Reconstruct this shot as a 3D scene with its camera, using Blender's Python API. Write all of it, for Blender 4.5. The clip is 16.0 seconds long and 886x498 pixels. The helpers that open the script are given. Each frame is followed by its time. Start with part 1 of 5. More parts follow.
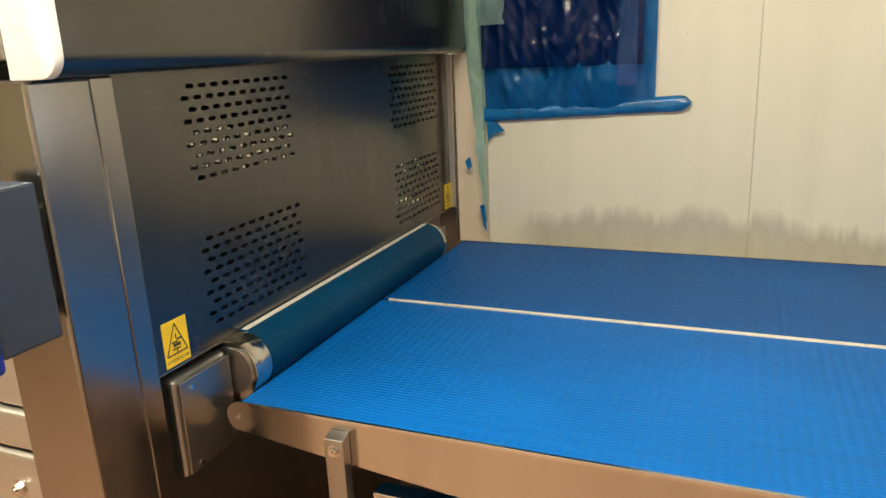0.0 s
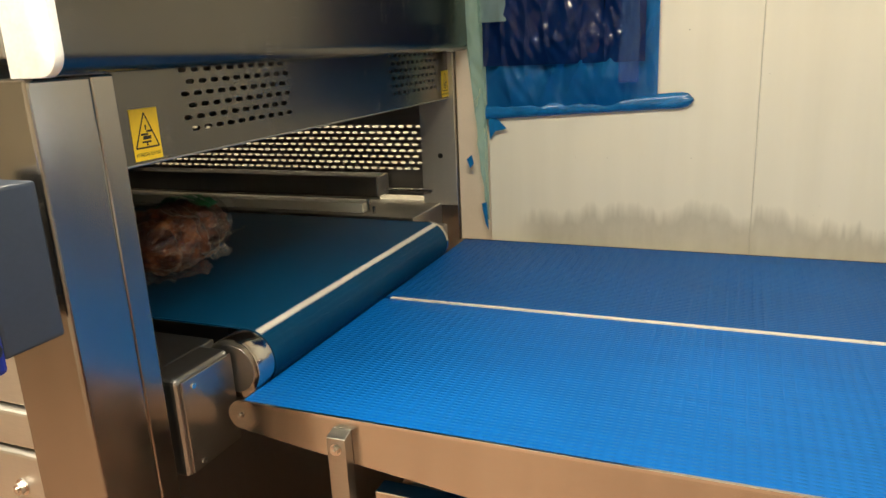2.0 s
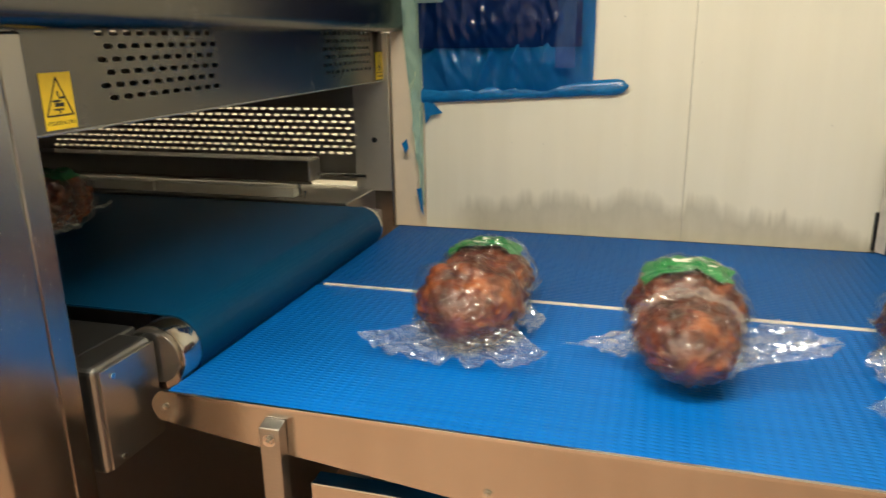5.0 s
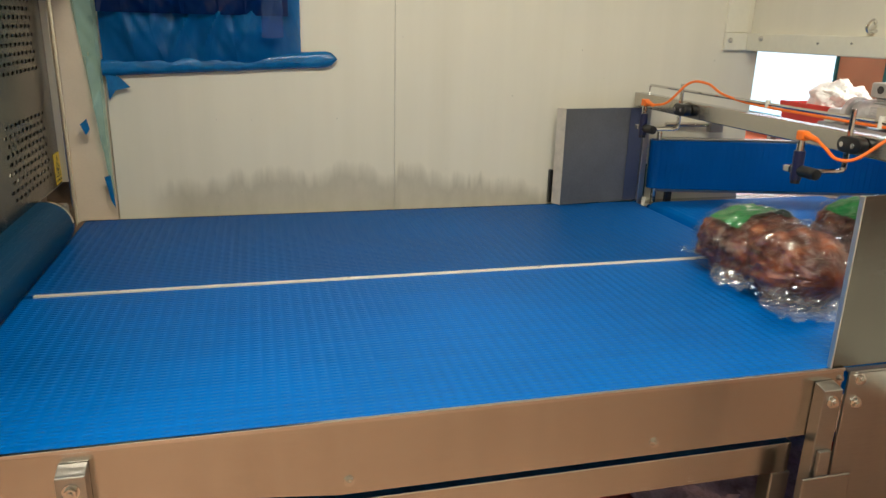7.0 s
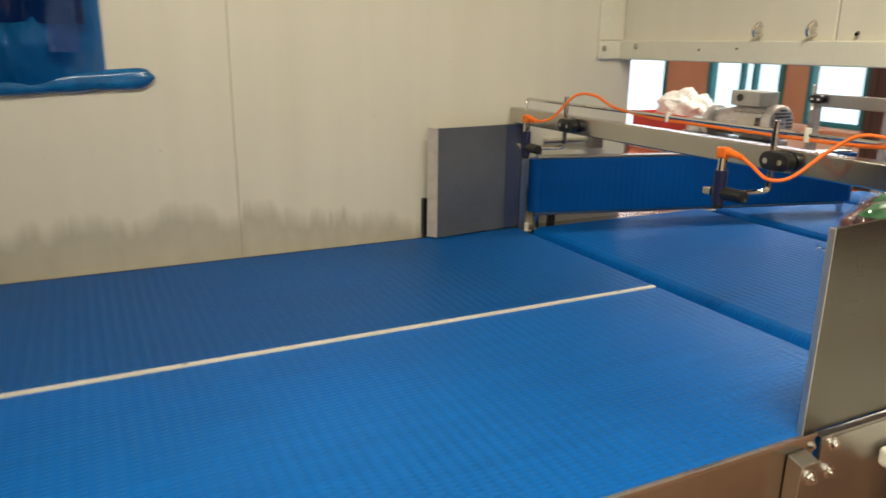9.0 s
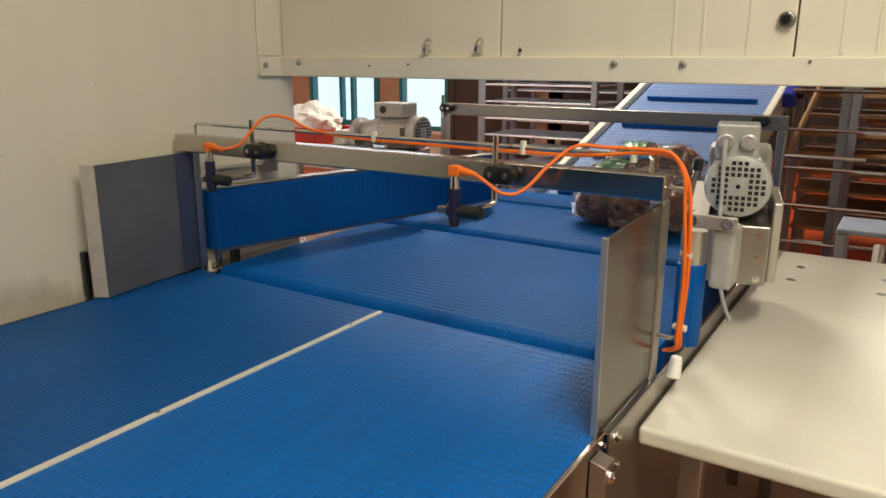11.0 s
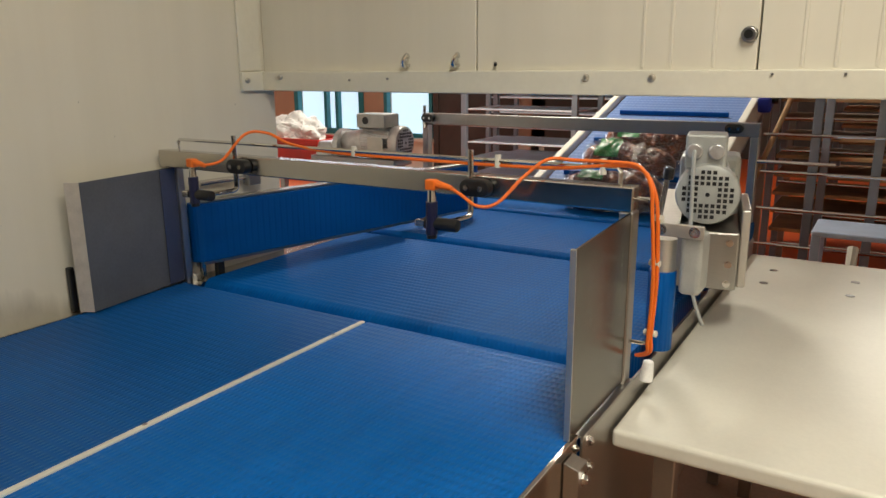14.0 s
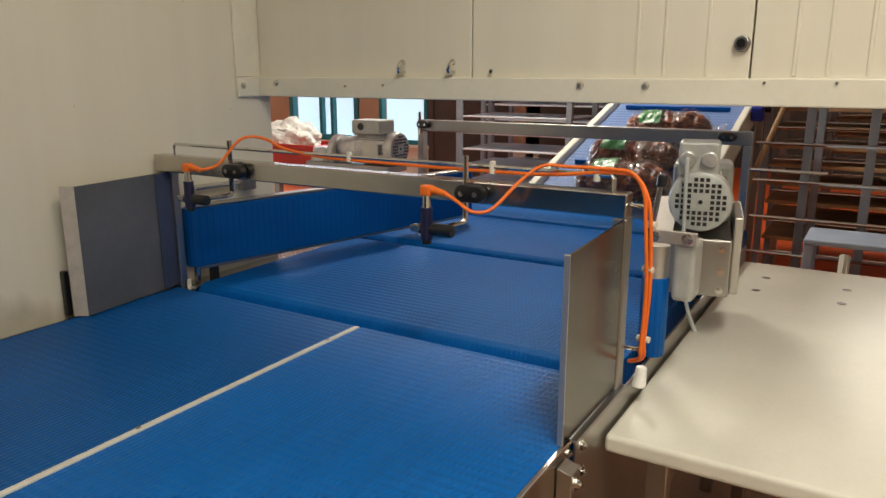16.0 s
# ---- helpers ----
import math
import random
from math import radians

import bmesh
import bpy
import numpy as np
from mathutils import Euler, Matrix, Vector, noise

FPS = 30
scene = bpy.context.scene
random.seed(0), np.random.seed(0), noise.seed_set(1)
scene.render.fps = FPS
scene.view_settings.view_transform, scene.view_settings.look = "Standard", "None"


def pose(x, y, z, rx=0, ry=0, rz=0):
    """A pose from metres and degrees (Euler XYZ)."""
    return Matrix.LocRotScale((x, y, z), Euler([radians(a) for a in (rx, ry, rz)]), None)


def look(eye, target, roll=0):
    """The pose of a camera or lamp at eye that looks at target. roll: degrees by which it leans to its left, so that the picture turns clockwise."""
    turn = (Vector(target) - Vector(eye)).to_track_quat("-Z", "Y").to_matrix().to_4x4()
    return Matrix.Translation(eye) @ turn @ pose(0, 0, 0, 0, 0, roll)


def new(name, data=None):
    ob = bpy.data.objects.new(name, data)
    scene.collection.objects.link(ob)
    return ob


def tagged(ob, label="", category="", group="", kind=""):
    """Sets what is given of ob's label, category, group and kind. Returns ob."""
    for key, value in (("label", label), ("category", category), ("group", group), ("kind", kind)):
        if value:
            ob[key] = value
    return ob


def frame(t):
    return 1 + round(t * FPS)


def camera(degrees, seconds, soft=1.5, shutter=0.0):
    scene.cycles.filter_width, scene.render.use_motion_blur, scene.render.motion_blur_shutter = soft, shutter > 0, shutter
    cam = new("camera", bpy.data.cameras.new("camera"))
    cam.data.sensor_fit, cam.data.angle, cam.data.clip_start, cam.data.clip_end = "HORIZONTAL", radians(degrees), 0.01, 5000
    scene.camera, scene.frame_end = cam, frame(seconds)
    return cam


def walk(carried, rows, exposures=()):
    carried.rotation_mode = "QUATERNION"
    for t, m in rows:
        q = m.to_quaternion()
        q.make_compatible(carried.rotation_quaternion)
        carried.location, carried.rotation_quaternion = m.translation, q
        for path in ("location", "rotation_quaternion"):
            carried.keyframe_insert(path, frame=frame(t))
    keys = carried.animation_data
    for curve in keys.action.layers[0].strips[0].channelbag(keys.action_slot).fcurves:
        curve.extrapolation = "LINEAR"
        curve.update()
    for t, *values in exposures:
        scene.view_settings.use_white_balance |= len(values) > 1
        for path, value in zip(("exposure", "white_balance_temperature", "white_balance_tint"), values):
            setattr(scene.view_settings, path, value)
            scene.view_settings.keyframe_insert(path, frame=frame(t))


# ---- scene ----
cam = camera(62.8, 16.0, shutter=0.5)
PATH = [
    (0, (0.835, -1.015, 1.536), (0.095, 0.765, 1.004), -2.5),
    (0.5, (0.835, -1.015, 1.532), (0.091, 0.763, 0.996), -2.6),
    (1, (0.836, -1.014, 1.535), (0.093, 0.763, 0.994), -2.6),
    (1.5, (0.834, -1.008, 1.532), (0.088, 0.768, 0.994), -2.6),
    (2, (0.834, -1.012, 1.534), (0.089, 0.765, 0.998), -2.7),
    (2.5, (0.833, -1.013, 1.534), (0.079, 0.758, 0.992), -2.6),
    (3, (0.833, -1.012, 1.533), (0.075, 0.755, 0.982), -2.6),
    (3.2, (0.833, -1.012, 1.534), (0.074, 0.755, 0.982), -2.5),
    (5.3, (0.777, -0.973, 1.48), (0.339, 0.899, 0.927), -0.0),
    (5.5, (0.752, -0.966, 1.457), (0.434, 0.932, 0.912), 0.7),
    (6, (0.585, -0.951, 1.462), (0.801, 0.942, 0.854), -0.5),
    (6.5, (0.486, -0.941, 1.456), (0.974, 0.897, 0.836), 1.2),
    (7, (0.46, -0.946, 1.456), (0.941, 0.903, 0.867), 1.5),
    (7.5, (0.48, -0.934, 1.456), (0.946, 0.917, 0.859), 0.4),
    (8, (0.493, -0.92, 1.453), (0.973, 0.923, 0.842), 0.3),
    (8.5, (0.505, -0.834, 1.436), (1.164, 0.966, 0.862), 0.4),
    (9, (0.529, -0.605, 1.434), (1.388, 1.119, 0.894), 0.8),
    (9.5, (0.498, -0.485, 1.465), (1.627, 1.054, 0.868), 0.3),
    (10, (0.459, -0.35, 1.447), (1.936, 0.887, 0.911), 0.1),
    (10.2, (0.468, -0.329, 1.441), (2.037, 0.799, 0.925), 1.1),
    (12.3, (0.453, -0.35, 1.459), (2.104, 0.664, 0.961), 0.0),
    (12.5, (0.452, -0.352, 1.461), (2.101, 0.664, 0.961), 0.1),
    (13, (0.45, -0.356, 1.459), (2.104, 0.656, 0.969), -0.1),
    (13.5, (0.443, -0.366, 1.465), (2.09, 0.656, 0.976), -0.3),
    (14, (0.443, -0.369, 1.465), (2.096, 0.647, 0.979), -0.4),
    (14.5, (0.442, -0.364, 1.466), (2.1, 0.643, 0.978), -0.1),
    (15, (0.44, -0.366, 1.464), (2.097, 0.647, 0.987), -0.1),
    (15.5, (0.435, -0.374, 1.466), (2.098, 0.634, 0.998), -0.2),
    (16, (0.437, -0.372, 1.464), (2.102, 0.633, 0.996), -0.0),
]
walk(cam, [(t, look(eye, target, roll)) for t, eye, target, roll in PATH],
     exposures=[(0, -0.1, 6550, 10), (3, -0.1, 6550, 10), (5.3, -0.08, 6350, 10), (5.5, -0.12, 6250, 10), (6, -0.28, 6200, 10), (7, -0.46, 6100, 10), (8.5, -0.55, 6350, 10), (9.5, -0.57, 6600, 11), (10.2, -0.72, 6700, 12), (12.5, -1.0, 6250, 13), (16, -1.02, 6350, 14)])

# ---- light ----
world = bpy.data.worlds.new("world")
scene.world = world
world.use_nodes = True
wn = world.node_tree
sky = wn.nodes.new("ShaderNodeTexSky")
sky.sky_type = "NISHITA"
sky.sun_disc = False
sky.sun_elevation, sky.sun_rotation = radians(35), radians(90)
wn.links.new(sky.outputs[0], wn.nodes["Background"].inputs[0])
wn.nodes["Background"].inputs[1].default_value = 0.12


def lamp(name, x, y, z, sx, sy, watts, colour, rx=0, ry=0, rz=0):
    data = bpy.data.lights.new(name, "AREA")
    data.shape, data.size, data.size_y = "RECTANGLE", sx, sy
    data.energy, data.color = watts, colour
    ob = new(name, data)
    ob.matrix_world = pose(x, y, z, rx, ry, rz)
    return ob


WARM = (0.96, 0.905, 0.725)
LAMPS = [(-0.7, -1.3, 2.86, 82), (0.8, -0.62, 2.86, 60), (4.4, 1.5, 3.1, 150), (8.6, -0.6, 3.1, 150), (-0.9, 1.75, 2.86, 78)]
for lx, ly, lz, lw in LAMPS:
    lamp("ceiling_lamp_light", lx, ly, lz - 0.08, 1.2, 0.18, lw, WARM)
lamp("window_daylight", 7.75, 6.6, 1.25, 1.2, 4.4, 240, (0.8, 0.92, 1.0), 0, 90, 0)

# ---- materials ----


class Nodes:
    """A small wrapper for building node materials."""

    def __init__(self, name):
        self.m = bpy.data.materials.new(name)
        self.m.use_nodes = True
        self.t = self.m.node_tree
        self.b = self.t.nodes["Principled BSDF"]
        self.xyz = self.add("ShaderNodeTexCoord").outputs["Object"]

    def add(self, kind, **inputs):
        n = self.t.nodes.new(kind)
        for k, v in inputs.items():
            sock = n.inputs[int(k[1:])] if k[0] == "_" else n.inputs[k]
            if hasattr(v, "is_output"):
                self.t.links.new(v, sock)
            else:
                sock.default_value = v
        return n

    def math(self, op, a, b=0.0, c=0.0, clamp=False):
        n = self.add("ShaderNodeMath", _0=a, _1=b, _2=c)
        n.operation, n.use_clamp = op, clamp
        return n.outputs[0]

    def scaled(self, sx, sy, sz, vec=None):
        n = self.add("ShaderNodeMapping", Vector=vec or self.xyz)
        n.inputs["Scale"].default_value = (sx, sy, sz)
        return n.outputs[0]

    def noise(self, scale, detail=3.0, vec=None, rough=0.55):
        return self.add("ShaderNodeTexNoise", Vector=vec or self.xyz, Scale=scale, Detail=detail, Roughness=rough).outputs[0]

    def crease(self, scale, vec=None):
        """Straight ridges between flat facets, as in crumpled film."""
        n = self.add("ShaderNodeTexVoronoi", Vector=vec or self.xyz, Scale=scale)
        n.feature = "DISTANCE_TO_EDGE"
        return self.math("MINIMUM", n.outputs[0], 0.22)

    def ramp(self, fac, lo, hi, a=(0, 0, 0, 1), b=(1, 1, 1, 1)):
        n = self.add("ShaderNodeValToRGB", Fac=fac)
        n.color_ramp.elements[0].position, n.color_ramp.elements[1].position = lo, hi
        n.color_ramp.elements[0].color, n.color_ramp.elements[1].color = a, b
        return n.outputs[0]

    def mix(self, fac, a, b):
        n = self.add("ShaderNodeMix")
        n.data_type = "RGBA"
        for sock, v in ((n.inputs[0], fac), (n.inputs[6], a), (n.inputs[7], b)):
            if hasattr(v, "is_output"):
                self.t.links.new(v, sock)
            else:
                sock.default_value = v
        return n.outputs[2]

    def bump(self, height, strength=0.2, dist=0.001):
        n = self.add("ShaderNodeBump", Height=height, Strength=strength, Distance=dist)
        self.t.links.new(n.outputs[0], self.b.inputs["Normal"])

    def set(self, **kw):
        for k, v in kw.items():
            sock = self.b.inputs[k.replace("_", " ")]
            if hasattr(v, "is_output"):
                self.t.links.new(v, sock)
            else:
                sock.default_value = v


def rgb(r, g, b):
    return (r, g, b, 1)


def plain(name, col, rough=0.5, metal=0.0, vary=0.12, scale=8.0, fine=160.0, bump=0.08):
    n = Nodes(name)
    dark = rgb(*[c * (1 - vary) for c in col])
    light = rgb(*[min(1, c * (1 + vary)) for c in col])
    broad = n.noise(scale, 4)
    grain = n.noise(fine, 3)
    n.set(Base_Color=n.mix(n.ramp(n.math("ADD", n.math("MULTIPLY", broad, 0.7), n.math("MULTIPLY", grain, 0.3)), 0.35, 0.65), dark, light))
    n.set(Roughness=n.math("ADD", rough - 0.06, n.math("MULTIPLY", broad, 0.12)), Metallic=metal)
    n.bump(grain, bump, 0.0006)
    return n.m


def steel(name, col=(0.43, 0.415, 0.39), rough=0.33, stretch=(40, 40, 900), smear=0.08):
    """Brushed stainless steel: fine streaks, wiped smears, finger marks."""
    n = Nodes(name)
    streak = n.noise(1.0, 4, n.scaled(*stretch))
    blot = n.noise(5.0, 4)
    run = n.noise(1.0, 5, n.scaled(22, 22, 1.6), 0.65)
    tone = n.math("ADD", n.math("MULTIPLY", streak, 0.4), n.math("MULTIPLY", n.math("ADD", n.math("MULTIPLY", blot, 0.5), n.math("MULTIPLY", run, 0.5)), 0.6))
    body = n.mix(n.ramp(tone, 0.32, 0.68), rgb(*[c * 0.87 for c in col]), rgb(*[min(1, c * 1.06) for c in col]))
    spot = n.ramp(n.noise(38.0, 4, None, 0.7), 0.66, 0.74)
    n.set(Base_Color=n.mix(n.math("MULTIPLY", spot, 0.10), body, rgb(*[c * 0.5 for c in col])), Metallic=1.0)
    n.set(Roughness=n.math("ADD", rough - smear / 2, n.math("MULTIPLY", n.ramp(tone, 0.25, 0.75), smear)))
    # rolled sheet is never quite flat
    n.bump(n.math("ADD", n.noise(5.0, 1), n.math("MULTIPLY", streak, 0.002)), 0.25, 0.003)
    return n.m


def belt_material(name, col, pitch=0.0105, depth=0.0016, rough=0.36, shine=0.16, rib=0.04):
    """Blue plastic belt with a small woven-looking ribbed relief."""
    n = Nodes(name)
    sep = n.add("ShaderNodeSeparateXYZ", Vector=n.xyz)
    k = 2 * math.pi / pitch
    sx = n.math("SINE", n.math("MULTIPLY", sep.outputs[0], k))
    row = n.math("SINE", n.math("MULTIPLY", sep.outputs[1], k * 0.5))
    shifted = n.math("SINE", n.math("ADD", n.math("MULTIPLY", sep.outputs[0], k * 0.5), n.math("MULTIPLY", n.math("SIGN", row), 1.57)))
    relief = n.math("ADD", n.math("MULTIPLY", n.math("ABSOLUTE", row), 0.6), n.math("MULTIPLY", n.math("MULTIPLY", shifted, row), 0.55))
    relief = n.math("ADD", relief, n.math("MULTIPLY", sx, rib))
    broad = n.noise(2.2, 4)
    scuff = n.noise(1.0, 4, n.scaled(3, 60, 3))
    tone = n.math("ADD", n.math("MULTIPLY", broad, 0.6), n.math("MULTIPLY", scuff, 0.4))
    n.set(Base_Color=n.mix(n.ramp(tone, 0.35, 0.65), rgb(*[c * 0.86 for c in col]), rgb(*[c * 1.12 for c in col])))
    n.set(Roughness=n.math("ADD", rough - 0.05, n.math("MULTIPLY", tone, 0.12)))
    n.set(Specular_IOR_Level=shine)
    n.bump(relief, 0.7, depth * 1.25)
    return n.m


def wall_material(name, stained):
    """Cream coated sandwich panel: faint vertical ribs, grime; one wall carries damp stains above the belt."""
    n = Nodes(name)
    sep = n.add("ShaderNodeSeparateXYZ", Vector=n.xyz)
    x, z = sep.outputs[0], sep.outputs[2]
    broad = n.noise(1.6, 5)
    drip = n.noise(1.0, 4, n.scaled(14, 14, 0.8))
    col = n.mix(n.ramp(n.math("ADD", n.math("MULTIPLY", broad, 0.5), n.math("MULTIPLY", drip, 0.5)), 0.3, 0.7), rgb(0.68, 0.64, 0.53), rgb(0.76, 0.72, 0.61))
    if stained:
        d = n.math("SUBTRACT", x, 0.66)
        h = n.math("SUBTRACT", 1.035, n.math("MULTIPLY", n.math("MULTIPLY", d, d), 0.16))
        flat = n.scaled(1, 0, 0.12)
        h = n.math("ADD", h, n.math("MULTIPLY", n.math("SUBTRACT", n.noise(9.0, 5, flat, 0.6), 0.5), 0.17))
        spike = n.math("POWER", n.ramp(n.noise(23.0, 2, flat), 0.5, 0.75), 2.0)
        h = n.math("ADD", h, n.math("MULTIPLY", spike, 0.06))
        under = n.math("SUBTRACT", h, z)
        body = n.ramp(under, 0.0, 0.055)
        fade = n.ramp(under, 0.0, 0.16, rgb(1, 1, 1), rgb(0.62, 0.62, 0.62))
        ends = n.math("MULTIPLY", n.ramp(x, 0.14, 0.24), n.ramp(n.math("SUBTRACT", 2.0, x), 0.3, 0.5))
        mask = n.math("MULTIPLY", n.math("MULTIPLY", body, fade), n.math("MULTIPLY", ends, n.math("ADD", 0.42, n.math("MULTIPLY", n.noise(26.0, 5, n.scaled(1, 1, 0.5)), 0.42))))
        col = n.mix(mask, col, rgb(0.29, 0.265, 0.20))
        speck = n.ramp(n.noise(70.0, 1), 0.785, 0.8)
        col = n.mix(n.math("MULTIPLY", speck, 0.6), col, rgb(0.2, 0.19, 0.16))
    n.set(Base_Color=col, Roughness=n.math("ADD", 0.42, n.math("MULTIPLY", broad, 0.12)))
    ribs = n.math("SINE", n.math("MULTIPLY", n.math("ADD", x, sep.outputs[1]), 140.0))
    n.bump(n.math("ADD", n.math("MULTIPLY", ribs, 0.5), n.noise(90, 2)), 0.06, 0.001)
    return n.m


def floor_material(name, dark, light):
    n = Nodes(name)
    broad, fine = n.noise(1.3, 5), n.noise(60, 4)
    tone = n.math("ADD", n.math("MULTIPLY", broad, 0.65), n.math("MULTIPLY", fine, 0.35))
    n.set(Base_Color=n.mix(n.ramp(tone, 0.3, 0.7), rgb(*dark), rgb(*light)), Roughness=n.math("ADD", 0.25, n.math("MULTIPLY", broad, 0.25)))
    n.bump(fine, 0.25, 0.002)
    return n.m


def film_material(name, col, clear, rough=0.12):
    """Thin plastic film: some light goes straight through, the rest is coloured and glossy."""
    n = Nodes(name)
    n.set(Base_Color=rgb(*col), Roughness=rough, Specular_IOR_Level=0.6)
    turned = n.add("ShaderNodeMapping", Vector=n.xyz)
    turned.inputs["Rotation"].default_value = (0, 0.35, 0)
    turned.inputs["Scale"].default_value = (2.6, 1, 0.7)
    n.bump(n.math("SUBTRACT", n.math("MULTIPLY", n.noise(8, 2, n.scaled(2.4, 1, 0.5)), 0.4), n.math("MULTIPLY", n.crease(6.0, turned.outputs[0]), 1.9)), 0.7, 0.016)
    tr = n.add("ShaderNodeBsdfTransparent", Color=rgb(*[0.35 + 0.65 * (c / max(col)) for c in col]))
    mixed = n.add("ShaderNodeMixShader", Fac=clear)
    out = n.t.nodes["Material Output"]
    n.t.links.new(n.b.outputs[0], mixed.inputs[1])
    n.t.links.new(tr.outputs[0], mixed.inputs[2])
    n.t.links.new(mixed.outputs[0], out.inputs[0])
    return n.m


def wrap_material(name, shine, haze, edge, crumple, deep):
    """Clear crinkled vacuum bag: mostly see-through, with bright creases and milky folds."""
    n = Nodes(name)
    n.set(Base_Color=rgb(0.88, 0.88, 0.87), Roughness=0.25, Specular_IOR_Level=0.5)
    folds = n.math("MULTIPLY", n.crease(crumple, n.scaled(1.0, 2.1, 1.0)), 1.5)
    small = n.math("MULTIPLY", n.crease(crumple * 2.3, n.scaled(1.0, 1.4, 1.0)), 0.5)
    n.bump(n.math("SUBTRACT", n.math("MULTIPLY", n.noise(crumple * 1.2, 2), 0.7), n.math("ADD", folds, small)), 0.9, deep)
    normal = n.b.inputs["Normal"].links[0].from_socket
    glossy = n.add("ShaderNodeBsdfGlossy", Color=rgb(1, 1, 1), Roughness=0.07, Normal=normal)
    tr = n.add("ShaderNodeBsdfTransparent", Color=rgb(0.97, 0.97, 0.96))
    one = n.add("ShaderNodeMixShader", Fac=haze)
    n.t.links.new(tr.outputs[0], one.inputs[1])
    n.t.links.new(n.b.outputs[0], one.inputs[2])
    weight = n.add("ShaderNodeLayerWeight", Blend=0.5, Normal=normal)
    sheen = n.math("MULTIPLY", n.math("POWER", weight.outputs["Facing"], 3.0), edge)
    two = n.add("ShaderNodeMixShader", Fac=n.math("ADD", sheen, shine, clamp=True))
    n.t.links.new(one.outputs[0], two.inputs[1])
    n.t.links.new(glossy.outputs[0], two.inputs[2])
    n.t.links.new(two.outputs[0], n.t.nodes["Material Output"].inputs[0])
    return n.m


def meat_material():
    n = Nodes("smoked_ham_rind")
    lump, fine, big = n.noise(24, 5, None, 0.65), n.noise(110, 3), n.noise(9, 3)
    tone = n.math("ADD", n.math("MULTIPLY", lump, 0.6), n.math("MULTIPLY", big, 0.4))
    c = n.add("ShaderNodeValToRGB", Fac=tone)
    e = c.color_ramp.elements
    e[0].position, e[0].color = 0.37, rgb(0.022, 0.005, 0.003)
    e[1].position, e[1].color = 0.66, rgb(0.43, 0.125, 0.033)
    mid = e.new(0.5)
    mid.color = rgb(0.105, 0.021, 0.008)
    n.set(Base_Color=c.outputs[0], Roughness=n.math("ADD", 0.2, n.math("MULTIPLY", fine, 0.25)), Specular_IOR_Level=0.6)
    n.bump(n.math("ADD", lump, n.math("MULTIPLY", fine, 0.25)), 0.9, 0.010)
    return n.m


def glow(name, col, strength):
    n = Nodes(name)
    n.set(Base_Color=rgb(*col), Emission_Color=rgb(*col), Emission_Strength=strength)
    return n.m


STEEL = steel("brushed_stainless_steel")
STEEL_X = steel("brushed_stainless_steel_lengthwise", (0.56, 0.53, 0.485), stretch=(20, 20, 1100), rough=0.21, smear=0.2)
# stainless set darker: the dark reflections on door and hood are in its colour
STEEL_DOOR = steel("darkened_brushed_steel", (0.165, 0.157, 0.142), 0.26, (20, 20, 1100))
STEEL_COLUMN = steel("satin_column_steel", (0.40, 0.37, 0.33), 0.23, (30, 30, 700), 0.06)
EDGE_STEEL = steel("worn_bright_steel_edge", (0.62, 0.59, 0.54), 0.34)
STEEL_DARK = steel("dull_stainless_steel", (0.33, 0.325, 0.32), 0.36)
STEEL_GREY = plain("grey_film_covered_steel", (0.150, 0.155, 0.165), 0.38, 0.35, 0.16, 6)
# pale, barely metallic colour stands in for the light this flange reflects
FLANGE_LIT = plain("brushed_flange_painted_lit", (0.62, 0.56, 0.49), 0.45, 0.25, 0.12, 30, 300)
CHROME = steel("polished_steel", (0.68, 0.66, 0.63), 0.14)
ALU = plain("grey_painted_casting", (0.42, 0.43, 0.41), 0.42, 0.2, 0.1, 30, 300)
ALU_BRIGHT = plain("bare_cast_aluminium", (0.55, 0.55, 0.55), 0.35, 0.8, 0.15, 40, 300)
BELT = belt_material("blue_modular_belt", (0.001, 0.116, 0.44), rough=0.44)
# the far lane is the same belt; its shading is painted into the colour
BELT_FAR_SHADED = belt_material("blue_modular_belt_painted_shade", (0.002, 0.088, 0.33), rough=0.44)
BELT_SMOOTH = belt_material("blue_green_smooth_belt", (0.001, 0.042, 0.105), 0.004, 0.0003, 0.42, 0.10)
BELT_GUARD = belt_material("blue_side_belt", (0.001, 0.085, 0.34), 0.010, 0.0012, rib=0.12)
BELT_LINE = belt_material("blue_transfer_belt", (0.001, 0.100, 0.38), 0.011, 0.0016, 0.46, 0.06)
BELT_PALE = belt_material("pale_blue_incline_belt", (0.13, 0.20, 0.40), 0.02, 0.002, 0.32)
CREAM_STAINED = wall_material("cream_wall_panel_with_damp_stains", True)
CREAM = wall_material("cream_wall_panel", False)
CREAM_TRIM = plain("cream_painted_trim", (0.74, 0.71, 0.60), 0.4, 0, 0.05, 4, 60)
CEILING = plain("white_ceiling_board", (0.78, 0.76, 0.70), 0.7, 0, 0.04)
FLOOR = floor_material("brown_terracotta_floor", (0.34, 0.19, 0.12), (0.54, 0.33, 0.22))
FLOOR_STORE = floor_material("orange_red_resin_floor", (0.48, 0.06, 0.008), (0.68, 0.115, 0.015))
SATIN = steel("satin_steel_edge", (0.66, 0.63, 0.58), 0.5)
SEAL = plain("grey_sealant", (0.50, 0.47, 0.39), 0.6)
PE_WHITE = plain("white_polyethylene", (0.69, 0.67, 0.59), 0.36, 0, 0.05, 5, 120)
STRIP = plain("ivory_wear_strip", (0.62, 0.60, 0.53), 0.45, 0, 0.08, 20, 200)
